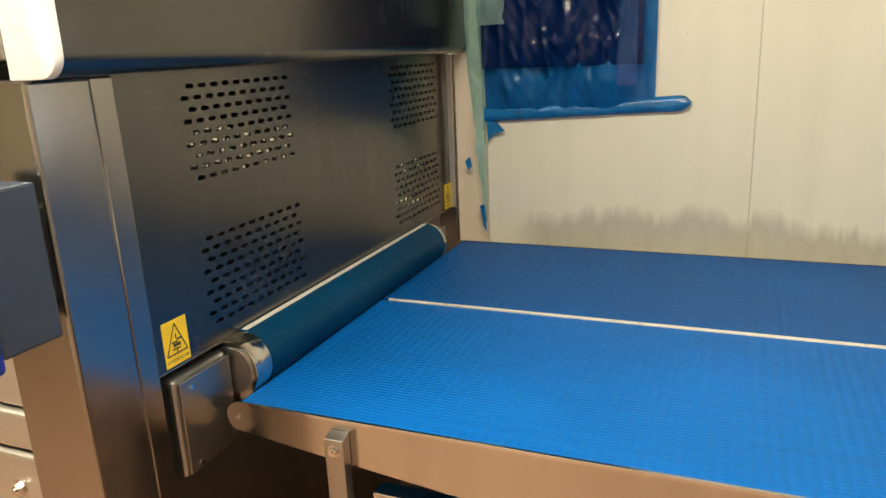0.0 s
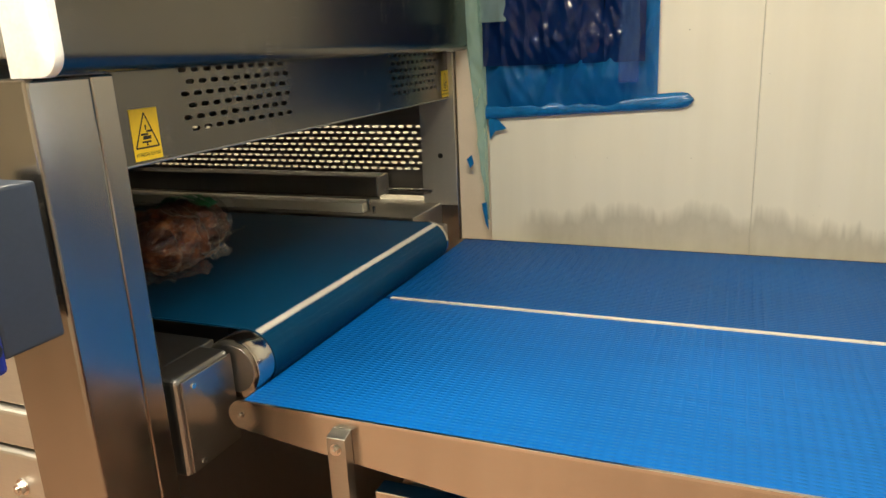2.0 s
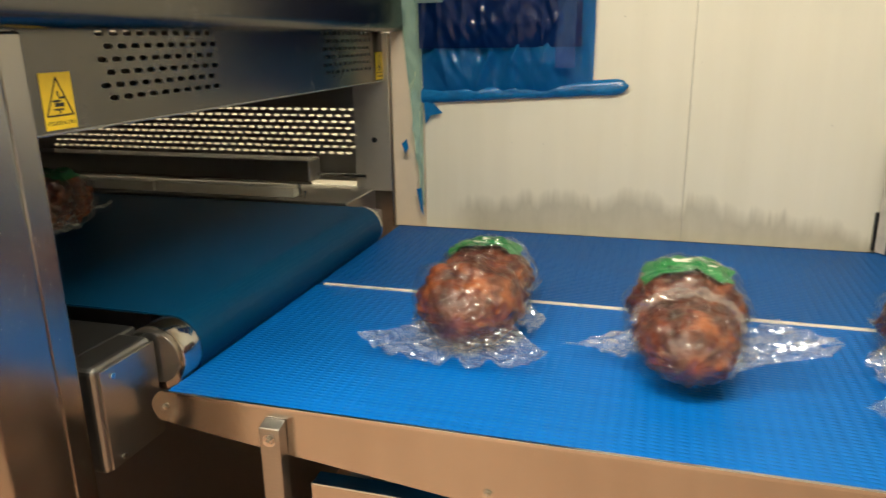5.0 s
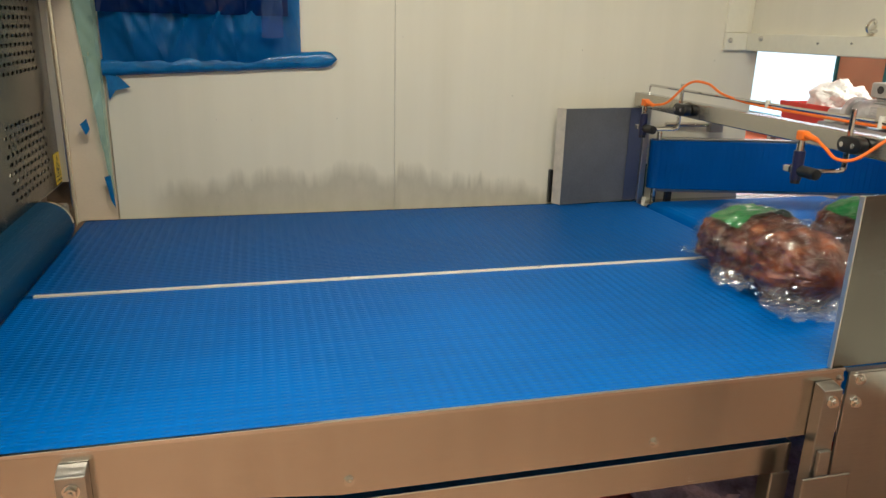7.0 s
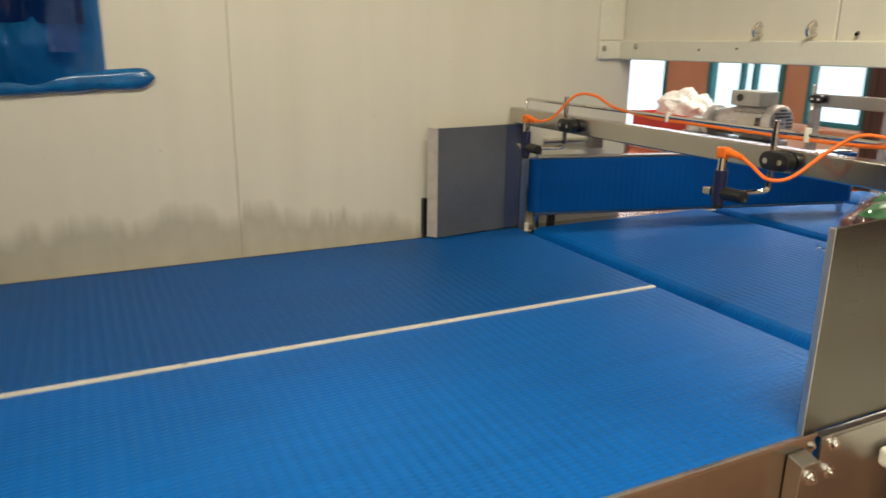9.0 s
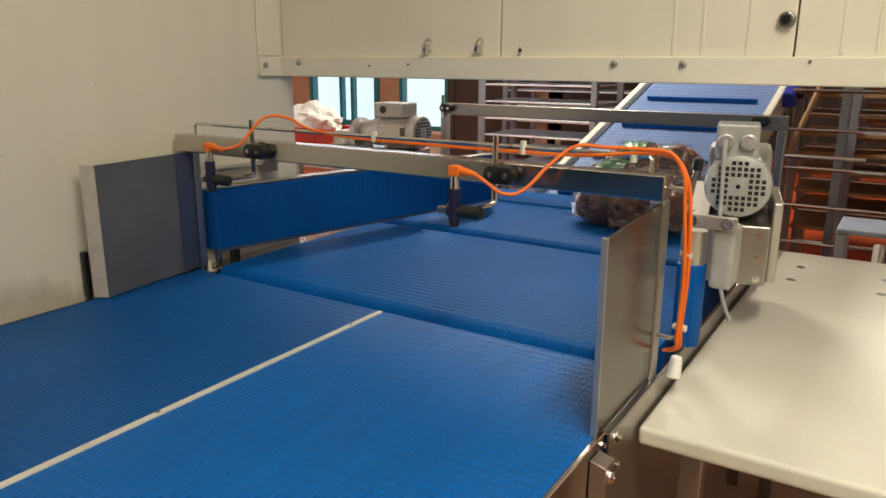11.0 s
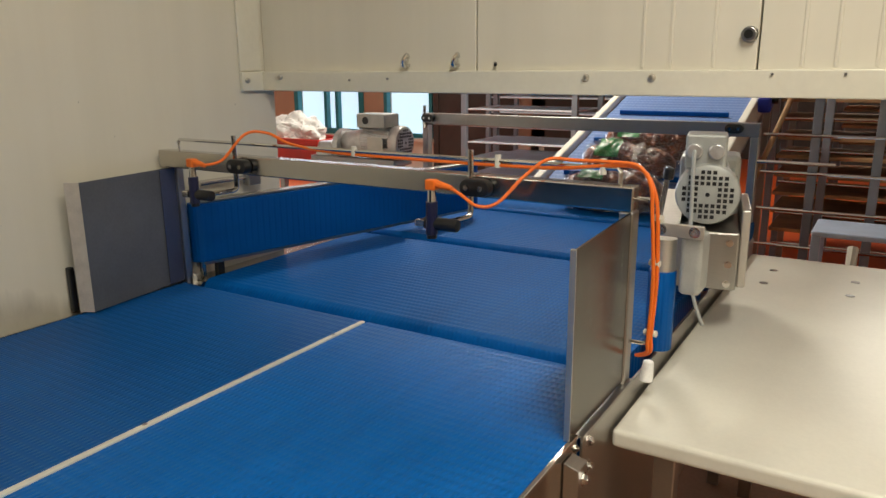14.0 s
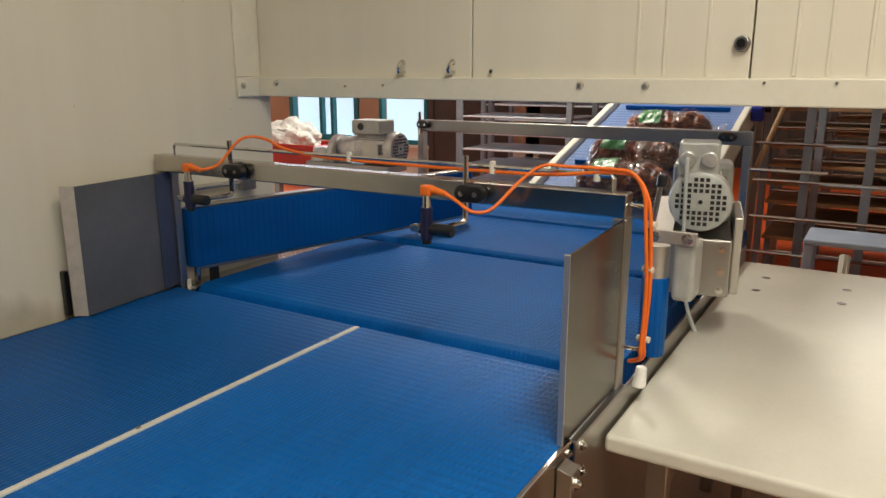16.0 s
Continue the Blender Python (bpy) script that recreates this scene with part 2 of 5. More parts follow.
BLACK = plain("black_plastic", (0.012, 0.012, 0.013), 0.32, 0, 0.2, 40)
RUBBER = plain("black_rubber", (0.02, 0.02, 0.02), 0.6)
ORANGE = plain("orange_cable_jacket", (0.85, 0.17, 0.015), 0.4, 0, 0.05)
YELLOW = plain("yellow_sticker_vinyl", (0.80, 0.56, 0.02), 0.4, 0, 0.06, 20, 80, 0.02)
INK = plain("black_print", (0.012, 0.012, 0.01), 0.5)
GREEN = plain("green_printed_label", (0.004, 0.18, 0.04), 0.3, 0, 0.45, 40, 120)
MEAT = meat_material()
WRAP = wrap_material("clear_vacuum_bag", 0.065, 0.003, 0.20, 13.0, 0.020)
WRAP_END = wrap_material("crumpled_bag_end", 0.17, 0.085, 0.35, 14.0, 0.022)
FILM = film_material("blue_plastic_film", (0.006, 0.19, 0.50), 0.30, 0.10)
FILM_DARK = film_material("doubled_dark_blue_film", (0.003, 0.026, 0.14), 0.04, 0.08)
FILM_TEAL = film_material("clear_teal_film", (0.55, 0.76, 0.74), 0.66)
FILM_FOLD = film_material("loose_blue_film", (0.10, 0.20, 0.42), 0.62, 0.06)
TAPE = plain("blue_adhesive_tape", (0.006, 0.13, 0.36), 0.22, 0, 0.2, 30, 60, 0.2)
SENSOR = plain("dark_sensor_plastic", (0.012, 0.014, 0.05), 0.3)
NAVY = plain("blue_painted_edge", (0.015, 0.03, 0.30), 0.35)
CABLE_GREY = plain("grey_cable_jacket", (0.40, 0.41, 0.40), 0.45)
NAVY_FILM = plain("blue_grey_protective_film", (0.075, 0.09, 0.15), 0.35, 0.4, 0.12)
BLUE_GREY = plain("blue_grey_painted_panel", (0.045, 0.058, 0.085), 0.42, 0.3, 0.1)
TEAL = plain("teal_window_frame", (0.02, 0.20, 0.24), 0.4)
BEIGE = plain("beige_plaster", (0.44, 0.31, 0.20), 0.7, 0, 0.08, 2)
BROWN = plain("brown_wooden_door", (0.055, 0.042, 0.036), 0.5, 0, 0.2, 6)
STOOL = plain("pale_blue_grey_paint", (0.46, 0.54, 0.70), 0.4, 0.1)
TRAY = plain("bright_zinc_tray", (0.70, 0.76, 0.84), 0.3, 0.25)
RACK_GREY = plain("blue_grey_rack_steel", (0.26, 0.29, 0.34), 0.4, 0.3)
JAMB = plain("warm_beige_paint", (0.72, 0.60, 0.47), 0.5, 0, 0.05)
WOOD = plain("raw_wooden_board", (0.36, 0.22, 0.11), 0.65, 0, 0.3, 7)
RED = plain("red_plastic_crate", (0.60, 0.035, 0.02), 0.4)
SACK = plain("white_plastic_sack", (0.92, 0.92, 0.90), 0.3, 0, 0.08, 20)
LILAC = plain("printed_lilac_plastic", (0.42, 0.34, 0.50), 0.35, 0, 0.4, 25)
MAGENTA = plain("magenta_plastic", (0.42, 0.06, 0.10), 0.4, 0, 0.3, 12)
DAY = glow("daylit_outdoors", (0.66, 0.88, 1.0), 1.7)
TUBE = glow("lamp_diffuser", (1.0, 0.9, 0.74), 3.0)

# ---- mesh helpers ----


def part(name, bm, material, parent=None, label="", smooth=False):
    me = bpy.data.meshes.new(name)
    bmesh.ops.recalc_face_normals(bm, faces=bm.faces[:])
    bm.to_mesh(me)
    bm.free()
    me.materials.append(material)
    if smooth:
        me.shade_smooth()
        me.set_sharp_from_angle(angle=radians(40))
    ob = new(name, me)
    ob.parent = parent
    if label:
        ob["label"] = label
    return ob


def thing(name, label, category, group="", kind="", m=None):
    ob = tagged(new(name), label, category, group, kind)
    ob.empty_display_size = 0.05
    if m is not None:
        ob.matrix_world = m
    return ob


def bx(bm, x0, x1, y0, y1, z0, z1, bevel=0.0, seg=2, m=None):
    mat = Matrix.Translation(((x0 + x1) / 2, (y0 + y1) / 2, (z0 + z1) / 2)) @ Matrix.Diagonal((abs(x1 - x0), abs(y1 - y0), abs(z1 - z0), 1))
    vs = bmesh.ops.create_cube(bm, size=1, matrix=(m or Matrix()) @ mat)["verts"]
    if bevel:
        es = list({e for v in vs for e in v.link_edges})
        bmesh.ops.bevel(bm, geom=es, offset=bevel, segments=seg, affect="EDGES", profile=0.5)
    return bm


def box(x0, x1, y0, y1, z0, z1, bevel=0.0, seg=2, m=None):
    return bx(bmesh.new(), x0, x1, y0, y1, z0, z1, bevel, seg, m)


def cy(bm, p, q, r, n=24, r2=None, bevel=0.0):
    p, q = Vector(p), Vector(q)
    d = q - p
    m = Matrix.Translation((p + q) / 2) @ d.to_track_quat("Z", "Y").to_matrix().to_4x4()
    vs = bmesh.ops.create_cone(bm, cap_ends=True, segments=n, radius1=r, radius2=r if r2 is None else r2, depth=d.length, matrix=m)["verts"]
    if bevel:
        es = [e for e in {e for v in vs for e in v.link_edges} if any(len(f.verts) > 4 for f in e.link_faces)]
        bmesh.ops.bevel(bm, geom=es, offset=bevel, segments=2, affect="EDGES", profile=0.5)
    return bm


def rod(p, q, r, n=24, r2=None, bevel=0.0):
    return cy(bmesh.new(), p, q, r, n, r2, bevel)


def spline(pts, steps=8):
    pts = [Vector(p) for p in pts]
    out = []
    for i in range(len(pts) - 1):
        a, b, c, d = pts[max(i - 1, 0)], pts[i], pts[i + 1], pts[min(i + 2, len(pts) - 1)]
        for k in range(steps):
            u = k / steps
            out.append(0.5 * (2 * b + (c - a) * u + (2 * a - 5 * b + 4 * c - d) * u * u + (3 * b - a - 3 * c + d) * u ** 3))
    return out + [pts[-1]]


def tube(bm, pts, r, n=8, smooth=True, steps=8):
    pts = spline(pts, steps) if smooth else [Vector(p) for p in pts]
    rings, side = [], Vector((0, 0, 1))
    for i, p in enumerate(pts):
        d = (pts[min(i + 1, len(pts) - 1)] - pts[max(i - 1, 0)]).normalized()
        u = d.cross(side)
        if u.length < 1e-3:
            u = d.cross(Vector((1, 0, 0)))
        u.normalize()
        v = d.cross(u)
        side = -v if (-v).dot(side) > 0 else v
        rings.append([bm.verts.new(p + r * (math.cos(a) * u + math.sin(a) * v)) for a in (2 * math.pi * k / n for k in range(n))])
    for a, b in zip(rings, rings[1:]):
        best = min(range(n), key=lambda s: (a[0].co - b[s].co).length)
        for k in range(n):
            bm.faces.new((a[k], a[(k + 1) % n], b[(k + 1 + best) % n], b[(k + best) % n]))
    bm.faces.new(rings[0][::-1])
    bm.faces.new(rings[-1])
    return bm


def prism(poly, axis, a, b, bevel=0.0, bm=None):
    """A polygon of (u, v) pushed along an axis from a to b."""
    bm = bm or bmesh.new()
    at = {"x": lambda u, v, w: (w, u, v), "y": lambda u, v, w: (u, w, v), "z": lambda u, v, w: (u, v, w)}[axis]
    lo = [bm.verts.new(at(u, v, a)) for u, v in poly]
    hi = [bm.verts.new(at(u, v, b)) for u, v in poly]
    bm.faces.new(lo[::-1])
    bm.faces.new(hi)
    n = len(poly)
    for i in range(n):
        bm.faces.new((lo[i], lo[(i + 1) % n], hi[(i + 1) % n], hi[i]))
    if bevel:
        bmesh.ops.recalc_face_normals(bm, faces=bm.faces[:])
        bmesh.ops.bevel(bm, geom=bm.edges[:], offset=bevel, segments=2, affect="EDGES", profile=0.5)
    return bm


def slotted(u0, u1, v0, v1, slots, w, h, thick, axis, at):
    """A sheet with rounded slots cut through it. axis 'x': u is y; axis 'y': u is x."""
    bm = bmesh.new()
    put = (lambda u, v: (at, u, v)) if axis == "x" else (lambda u, v: (u, at, v))
    edges = []

    def loop(pts):
        vs = [bm.verts.new(put(*p)) for p in pts]
        edges.extend(bm.edges.new((vs[i], vs[(i + 1) % len(vs)])) for i in range(len(vs)))

    loop([(u0, v0), (u1, v0), (u1, v1), (u0, v1)])
    for u, v in slots:
        a, c = w / 2, h / 2
        k = c * 0.45
        loop([(u - a + c, v - c), (u + a - c, v - c), (u + a - k * 0.6, v - k), (u + a, v), (u + a - k * 0.6, v + k), (u + a - c, v + c), (u - a + c, v + c), (u - a + k * 0.6, v + k), (u - a, v), (u - a + k * 0.6, v - k)])
    bmesh.ops.triangle_fill(bm, edges=edges, use_beauty=True)
    bmesh.ops.recalc_face_normals(bm, faces=bm.faces[:])
    bmesh.ops.solidify(bm, geom=bm.faces[:], thickness=thick)
    return bm


def bolt(parent, p, d, r=0.0075, name="bolt", washer=True):
    """A hexagon bolt head on its washer, pointing along d."""
    p, d = Vector(p), Vector(d).normalized()
    bm = bmesh.new()
    if washer:
        cy(bm, p, p + d * 0.0018, r * 1.35, 16)
    cy(bm, p + d * 0.0018, p + d * r * 0.95, r, 6, r * 0.97)
    cy(bm, p + d * r * 0.9, p + d * r * 1.25, r * 0.45, 10)
    return part(name, bm, CHROME, parent)

# ---- the setting ----


def structure(name, bm, material, label, category):
    return tagged(part(name, bm, material), label, category, kind="structure")


structure("floor", box(-4.2, 3.3, -2.9, 9.8, -0.1, 0.0), FLOOR, "worn brown terracotta floor", "floor")
structure("floor_store", box(3.3, 13.0, -2.9, 9.8, -0.1, 0.0), FLOOR_STORE, "orange-red resin floor of the store room", "floor")
structure("ceiling", box(-4.2, 13.0, -2.9, 9.8, 3.2, 3.3), CEILING, "plain white ceiling boards", "ceiling")

wall = thing("wall_north", "cream sandwich panel wall with grey damp stains", "wall", kind="structure")
part("panel", box(0.06, 0.8715, 1.272, 1.372, 0.0, 3.2, 0.002), CREAM_STAINED, wall)
part("panel", box(0.874, 2.125, 1.272, 1.372, 0.0, 3.2, 0.002), CREAM_STAINED, wall)
part("joint_seal", box(0.8715, 0.874, 1.274, 1.36, 0.0, 3.2), SEAL, wall, "grey sealed panel joint")

structure("jamb", box(-0.057, 0.057, 1.288, 1.36, 0.0, 3.2, 0.004), JAMB, "cream door jamb behind the packing machine", "door jamb")
structure("wall_northwest", box(-4.2, 0.06, 2.3, 2.4, 0.0, 3.2), CREAM, "unseen cream panel wall behind the packing machine", "wall")
structure("wall_return", box(0.06, 0.16, 1.376, 2.3, 0.0, 3.2), CREAM, "unseen cream panel wall return", "wall")
structure("wall_west", box(-4.3, -4.2, -2.9, 2.4, 0.0, 3.2), CREAM, "unseen cream panel wall", "wall")
# added out of view, set close so the steel reflects cream, not floor
structure("wall_south_unseen", box(-4.2, 13.0, -3.0, -2.9, 0.0, 3.2), CREAM, "unseen cream panel wall", "wall")
structure("wall_northeast", box(2.13, 8.15, 9.8, 9.9, 0.0, 3.2), BEIGE, "beige plastered wall", "wall")
structure("wall_store", box(2.03, 2.13, 1.376, 9.8, 0.0, 3.2), CREAM, "unseen cream panel wall end", "wall")

# the partition over the line
lintel = thing("wall_east", "cream panel partition that ends above the conveyor line", "wall", kind="structure")
part("panel", box(2.085, 2.17, 0.540, 1.268, 1.455, 3.2, 0.002), CREAM, lintel)
part("panel", box(2.085, 2.17, -0.115, 0.536, 1.455, 3.2, 0.002), CREAM, lintel)
part("panel", box(2.085, 2.17, -2.9, -0.119, 1.455, 3.2, 0.002), CREAM, lintel)
for y in (0.12, 0.06, -0.03, -0.20, -0.26, -0.33, -0.45):
    part("panel_rib", box(2.0828, 2.086, y - 0.004, y + 0.004, 1.46, 3.2, 0.002), CREAM, lintel)
part("bottom_trim", box(2.068, 2.19, -2.9, 1.345, 1.400, 1.456, 0.003), CREAM_TRIM, lintel, "cream metal edge channel")
part("bottom_trim", box(1.985, 2.0675, 1.2575, 1.2715, 1.400, 1.456, 0.003), CREAM_TRIM, lintel, "cream metal edge channel")
part("screw", rod((2.002, 1.258, 1.432), (2.002, 1.249, 1.432), 0.0095, 14, 0.006, 0.002), EDGE_STEEL, lintel, "domed steel screw head")
part("corner_trim", box(1.985, 2.068, 1.264, 1.2716, 1.457, 3.2, 0.003), CREAM_TRIM, lintel, "cream corner profile")
for y in (1.188, 0.243, 0.092):
    part("screw", rod((2.069, y, 1.440), (2.060, y, 1.440), 0.0095, 14, 0.006, 0.002), EDGE_STEEL, lintel, "domed steel screw head")
part("hole_plug", rod((2.085, -0.098, 1.526), (2.070, -0.098, 1.526), 0.017, 20, 0.015, 0.002), STEEL_DARK, lintel, "dark round cable plug")
part("hole_plug", rod((2.069, -0.098, 1.526), (2.066, -0.098, 1.526), 0.009, 16), BLACK, lintel)
for y in (0.742, 0.590):
    part("eye_hook", tube(bmesh.new(), [(2.085, y, 1.470), (2.06, y, 1.468), (2.05, y - 0.004, 1.482), (2.058, y - 0.012, 1.497), (2.07, y - 0.008, 1.49)], 0.005), CHROME, lintel, "bent steel eye hook")
for y, z in ((0.93, 1.432), (0.80, 1.436), (-0.15, 1.447), (-0.28, 1.447)):
    part("rivet", rod((2.069, y, z), (2.064, y, z), 0.003, 8), STEEL_DARK, lintel)
part("wire_end", rod((2.086, 0.485, 1.474), (2.066, 0.475, 1.470), 0.004, 8), BLACK, lintel)

# far room: windows, door, wall
far = thing("wall_far_east", "beige plastered wall with windows", "wall", kind="structure")
for y0, y1, z0, z1 in ((3.0, 7.40, 0.0, 0.62), (7.40, 9.8, 0.0, 0.25), (3.0, 9.8, 1.9, 3.2), (3.0, 4.40, 0.62, 1.9), (5.12, 5.45, 0.62, 1.9), (6.62, 7.40, 0.62, 1.9), (9.3, 9.8, 0.25, 1.9)):
    part("wall_section", box(8.0, 8.15, y0, y1, z0, z1), CREAM_TRIM if z1 < 1 else BEIGE, far)
for name, y0, y1, mid, low, fw in (("window_1", 5.45, 6.62, (5.86, 6.05), 0.62, 0.07), ("window_2", 4.40, 5.12, (), 0.62, 0.05), ("window_3", 7.40, 9.3, (), 0.25, 0.04)):
    win = thing(name, "daylit window with a teal frame", "window", kind="structure")
    for a in (y0, y1 - fw):
        part("window_frame", box(7.97, 8.06, a, a + fw, low, 1.9, 0.004), TEAL, win)
    for a in (low, 1.9 - fw):
        part("window_frame", box(7.97, 8.06, y0 + fw, y1 - fw, a, a + fw, 0.004), TEAL, win)
    for a in mid:
        part("mullion", box(7.975, 8.055, a, a + 0.05, 0.69, 1.83, 0.004), TEAL, win)
    part("window_sill", box(7.90, 7.969, y0 - 0.05, y1 + 0.05, low - 0.04, low - 0.004, 0.004), CREAM_TRIM, win)
structure("backdrop", box(8.35, 8.4, 3.5, 9.9, 0.1, 2.3), DAY, "bright daylight outside the windows", "daylight")
structure("wall_store_east", box(12.9, 13.0, -2.9, 3.0, 0.0, 3.2), BROWN, "dark brown panelled wall", "wall")
structure("wall_store_side", box(8.0, 12.9, 3.0, 3.1, 0.0, 3.2), BROWN, "dark brown panelled wall", "wall")
door = thing("door_1", "dark brown wooden door", "door", kind="structure")
part("door_leaf", box(7.94, 7.996, 3.36, 4.28, 0.0, 2.05, 0.004), BROWN, door)
part("door_frame", box(7.93, 7.998, 4.284, 4.36, 0.0, 2.12, 0.004), BROWN, door)
part("door_frame", box(7.93, 7.998, 3.28, 3.356, 0.0, 2.12, 0.004), BROWN, door)
part("handle", rod((7.90, 3.45, 1.02), (7.90, 3.56, 1.02), 0.01, 10), CHROME, door)

for lx, ly, lz, lw in LAMPS:
    lampo = thing("ceiling_light", "long white fluorescent ceiling light", "ceiling light", "ceiling lights")
    part("housing", box(lx - 0.65, lx + 0.65, ly - 0.11, ly + 0.11, lz, lz + 0.06, 0.006), CEILING, lampo)
    part("diffuser", box(lx - 0.62, lx + 0.62, ly - 0.095, ly + 0.095, lz - 0.05, lz - 0.002, 0.012), TUBE, lampo, "glowing lamp diffuser")
    part("hanger", rod((lx - 0.4, ly, lz + 0.055), (lx - 0.4, ly, 3.2), 0.006, 8), STEEL_DARK, lampo)
    part("hanger", rod((lx + 0.4, ly, lz + 0.055), (lx + 0.4, ly, 3.2), 0.006, 8), STEEL_DARK, lampo)

# blue film taped to the wall
random.seed(4)


def sheet(x0, x1, z0, z1, y, nx, nz, amp, seed, lean=0.0, tri=None):
    """A crinkled sheet that hangs in the x-z plane, with a little thickness."""
    bm = bmesh.new()
    grid = []
    for i in range(nx + 1):
        col = []
        for j in range(nz + 1):
            u, v = i / nx, j / nz
            x, z = x0 + (x1 - x0) * u, z0 + (z1 - z0) * v
            if tri:
                x = x0 + (x1 - x0) * (u * (tri + (1 - tri) * v) + (1 - tri) * (1 - v) * lean)
            a = noise.noise(Vector((x * 7 + z * 4, z * 3 - x * 2, seed)))
            b = abs(noise.noise(Vector((x * 13 - z * 6, z * 2.5 + x * 1.5, seed + 7)))) ** 0.8
            c = abs(noise.noise(Vector((x * 26 + z * 15, z * 5 - x * 2, seed + 3)))) ** 0.8
            k = min(1, 6 * min(u, 1 - u) + 0.15) * min(1, 0.2 + 8 * v)
            col.append(bm.verts.new((x, y - amp * (0.5 + 0.6 * a + 0.9 * (0.4 - b) + 0.3 * (0.3 - c)) * k, z)))
        grid.append(col)
    for i in range(nx):
        for j in range(nz):
            bm.faces.new((grid[i][j], grid[i + 1][j], grid[i + 1][j + 1], grid[i][j + 1]))
    bmesh.ops.solidify(bm, geom=bm.faces[:], thickness=0.0006)
    return bm


film = thing("plastic_film", "blue plastic film taped to the cream wall", "plastic film")
part("film_sheet", sheet(0.062, 0.594, 1.338, 2.2, 1.258, 80, 110, 0.042, 1.0), FILM, film, smooth=True)
part("film_layer", sheet(0.064, 0.56, 1.468, 2.15, 1.226, 80, 100, 0.048, 5.0), FILM_DARK, film, "second dark layer of crumpled film", smooth=True)
part("film_edge", sheet(0.060, 0.150, 1.60, 2.2, 1.196, 18, 60, 0.030, 19.0), FILM_TEAL, film, "teal fold of clear film", smooth=True)
part("film_fold", sheet(0.487, 0.545, 1.41, 1.75, 1.205, 18, 44, 0.022, 9.0), FILM_FOLD, film, "loose clear fold of film", smooth=True)
bm = bmesh.new()
prof = []
for i in range(41):
    u = i / 40
    x = 0.058 + (0.697 - 0.058) * u
    w = 0.023 * min(1, math.sqrt(max(0.02, 1 - max(0, u - 0.965) / 0.035)))
    zc = 1.322 + 0.031 * u
    row = []
    for j in range(9):
        v = j / 8 * 2 - 1
        wob = 0.0025 * noise.noise(Vector((x * 26, v * 3, 2.2)))
        row.append(bm.verts.new((x, 1.262 - 0.014 * math.sqrt(max(0, 1 - v * v)) + 2 * wob * (1 - abs(v)), zc + w * v + 0.002 * noise.noise(Vector((x * 18, v, 8))))))
    prof.append(row)
for a, b in zip(prof, prof[1:]):
    for j in range(8):
        bm.faces.new((a[j], a[j + 1], b[j + 1], b[j]))
part("tape_strip", bm, TAPE, film, "shiny blue tape along the lower edge", smooth=True)
part("tape_corner", prism([(0.066, 1.304), (0.098, 1.300), (0.127, 1.270), (0.088, 1.262), (0.070, 1.235)], "y", 1.252, 1.2555), TAPE, film, "torn corner of blue tape")

edge = thing("hanging_film", "clear teal plastic film hanging at the wall edge", "plastic film")
part("film_sheet", sheet(-0.026, 0.056, 0.96, 1.70, 1.275, 14, 60, 0.026, 14.0, 0.97, 0.06), FILM_TEAL, edge, smooth=True)
part("tape_patch", prism([(-0.012, 1.17), (0.006, 1.185), (0.012, 1.155), (0.0, 1.14)], "y", 1.246, 1.2485), TAPE, edge)
part("tape_patch", prism([(0.034, 1.02), (0.050, 1.025), (0.056, 0.93), (0.046, 0.95)], "y", 1.252, 1.2545), TAPE, edge)

# ---- the packing machine ----
machine = thing("packing_machine", "large stainless steel vacuum packing machine with a raised sliding door", "packing machine")
# columns either side of the opening
for y0, y1, ya, yb in ((-0.299, -0.187, -0.184, -0.138), (1.385, 1.44, 1.305, 1.382)):
    col = part("column", box(-0.205, -0.062, y0, y1, 0.02, 1.518, 0.006, 3), STEEL_COLUMN, machine, "tall brushed steel column")
    part("door_guide", box(-0.16, -0.068, ya, yb, 0.02, 1.518, 0.004), STEEL_COLUMN, machine, "narrow steel door guide")
    part("column_foot", rod((-0.18, (y0 + y1) / 2, 0.0), (-0.18, (y0 + y1) / 2, 0.025), 0.03, 16), STEEL_DARK, machine)
part("frame_panel", box(-0.198, -0.070, 1.296, 1.300, 1.0, 1.516, 0.001), SATIN, machine, "narrow steel panel beside the grille")
part("knob_hole", rod((-0.126, 1.296, 1.173), (-0.126, 1.293, 1.173), 0.009, 14), BLACK, machine, "dark round hole in the panel")
# hood
R = 0.03
poly = [(-0.086, 2.15), (-0.086, 1.52)] + [(-R + R * math.sin(a), 1.52 + R - R * math.cos(a)) for a in (math.pi / 2 * k / 8 for k in range(9))] + [(0.0, 2.15)]
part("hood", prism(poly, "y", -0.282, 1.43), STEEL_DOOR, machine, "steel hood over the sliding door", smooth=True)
poly = [(-0.088, 2.151), (-0.088, 1.518)] + [(-R + (R + 0.002) * math.sin(a), 1.52 + R - (R + 0.002) * math.cos(a)) for a in (math.pi / 2 * k / 8 for k in range(9))] + [(0.002, 2.151)]
part("hood_end", prism(poly, "y", -0.298, -0.282, 0.002), SACK, machine, "white rounded end cap of the hood", smooth=True)
part("hood_end", prism(poly, "y", 1.43, 1.442, 0.002), SACK, machine, "white rounded end cap of the hood", smooth=True)
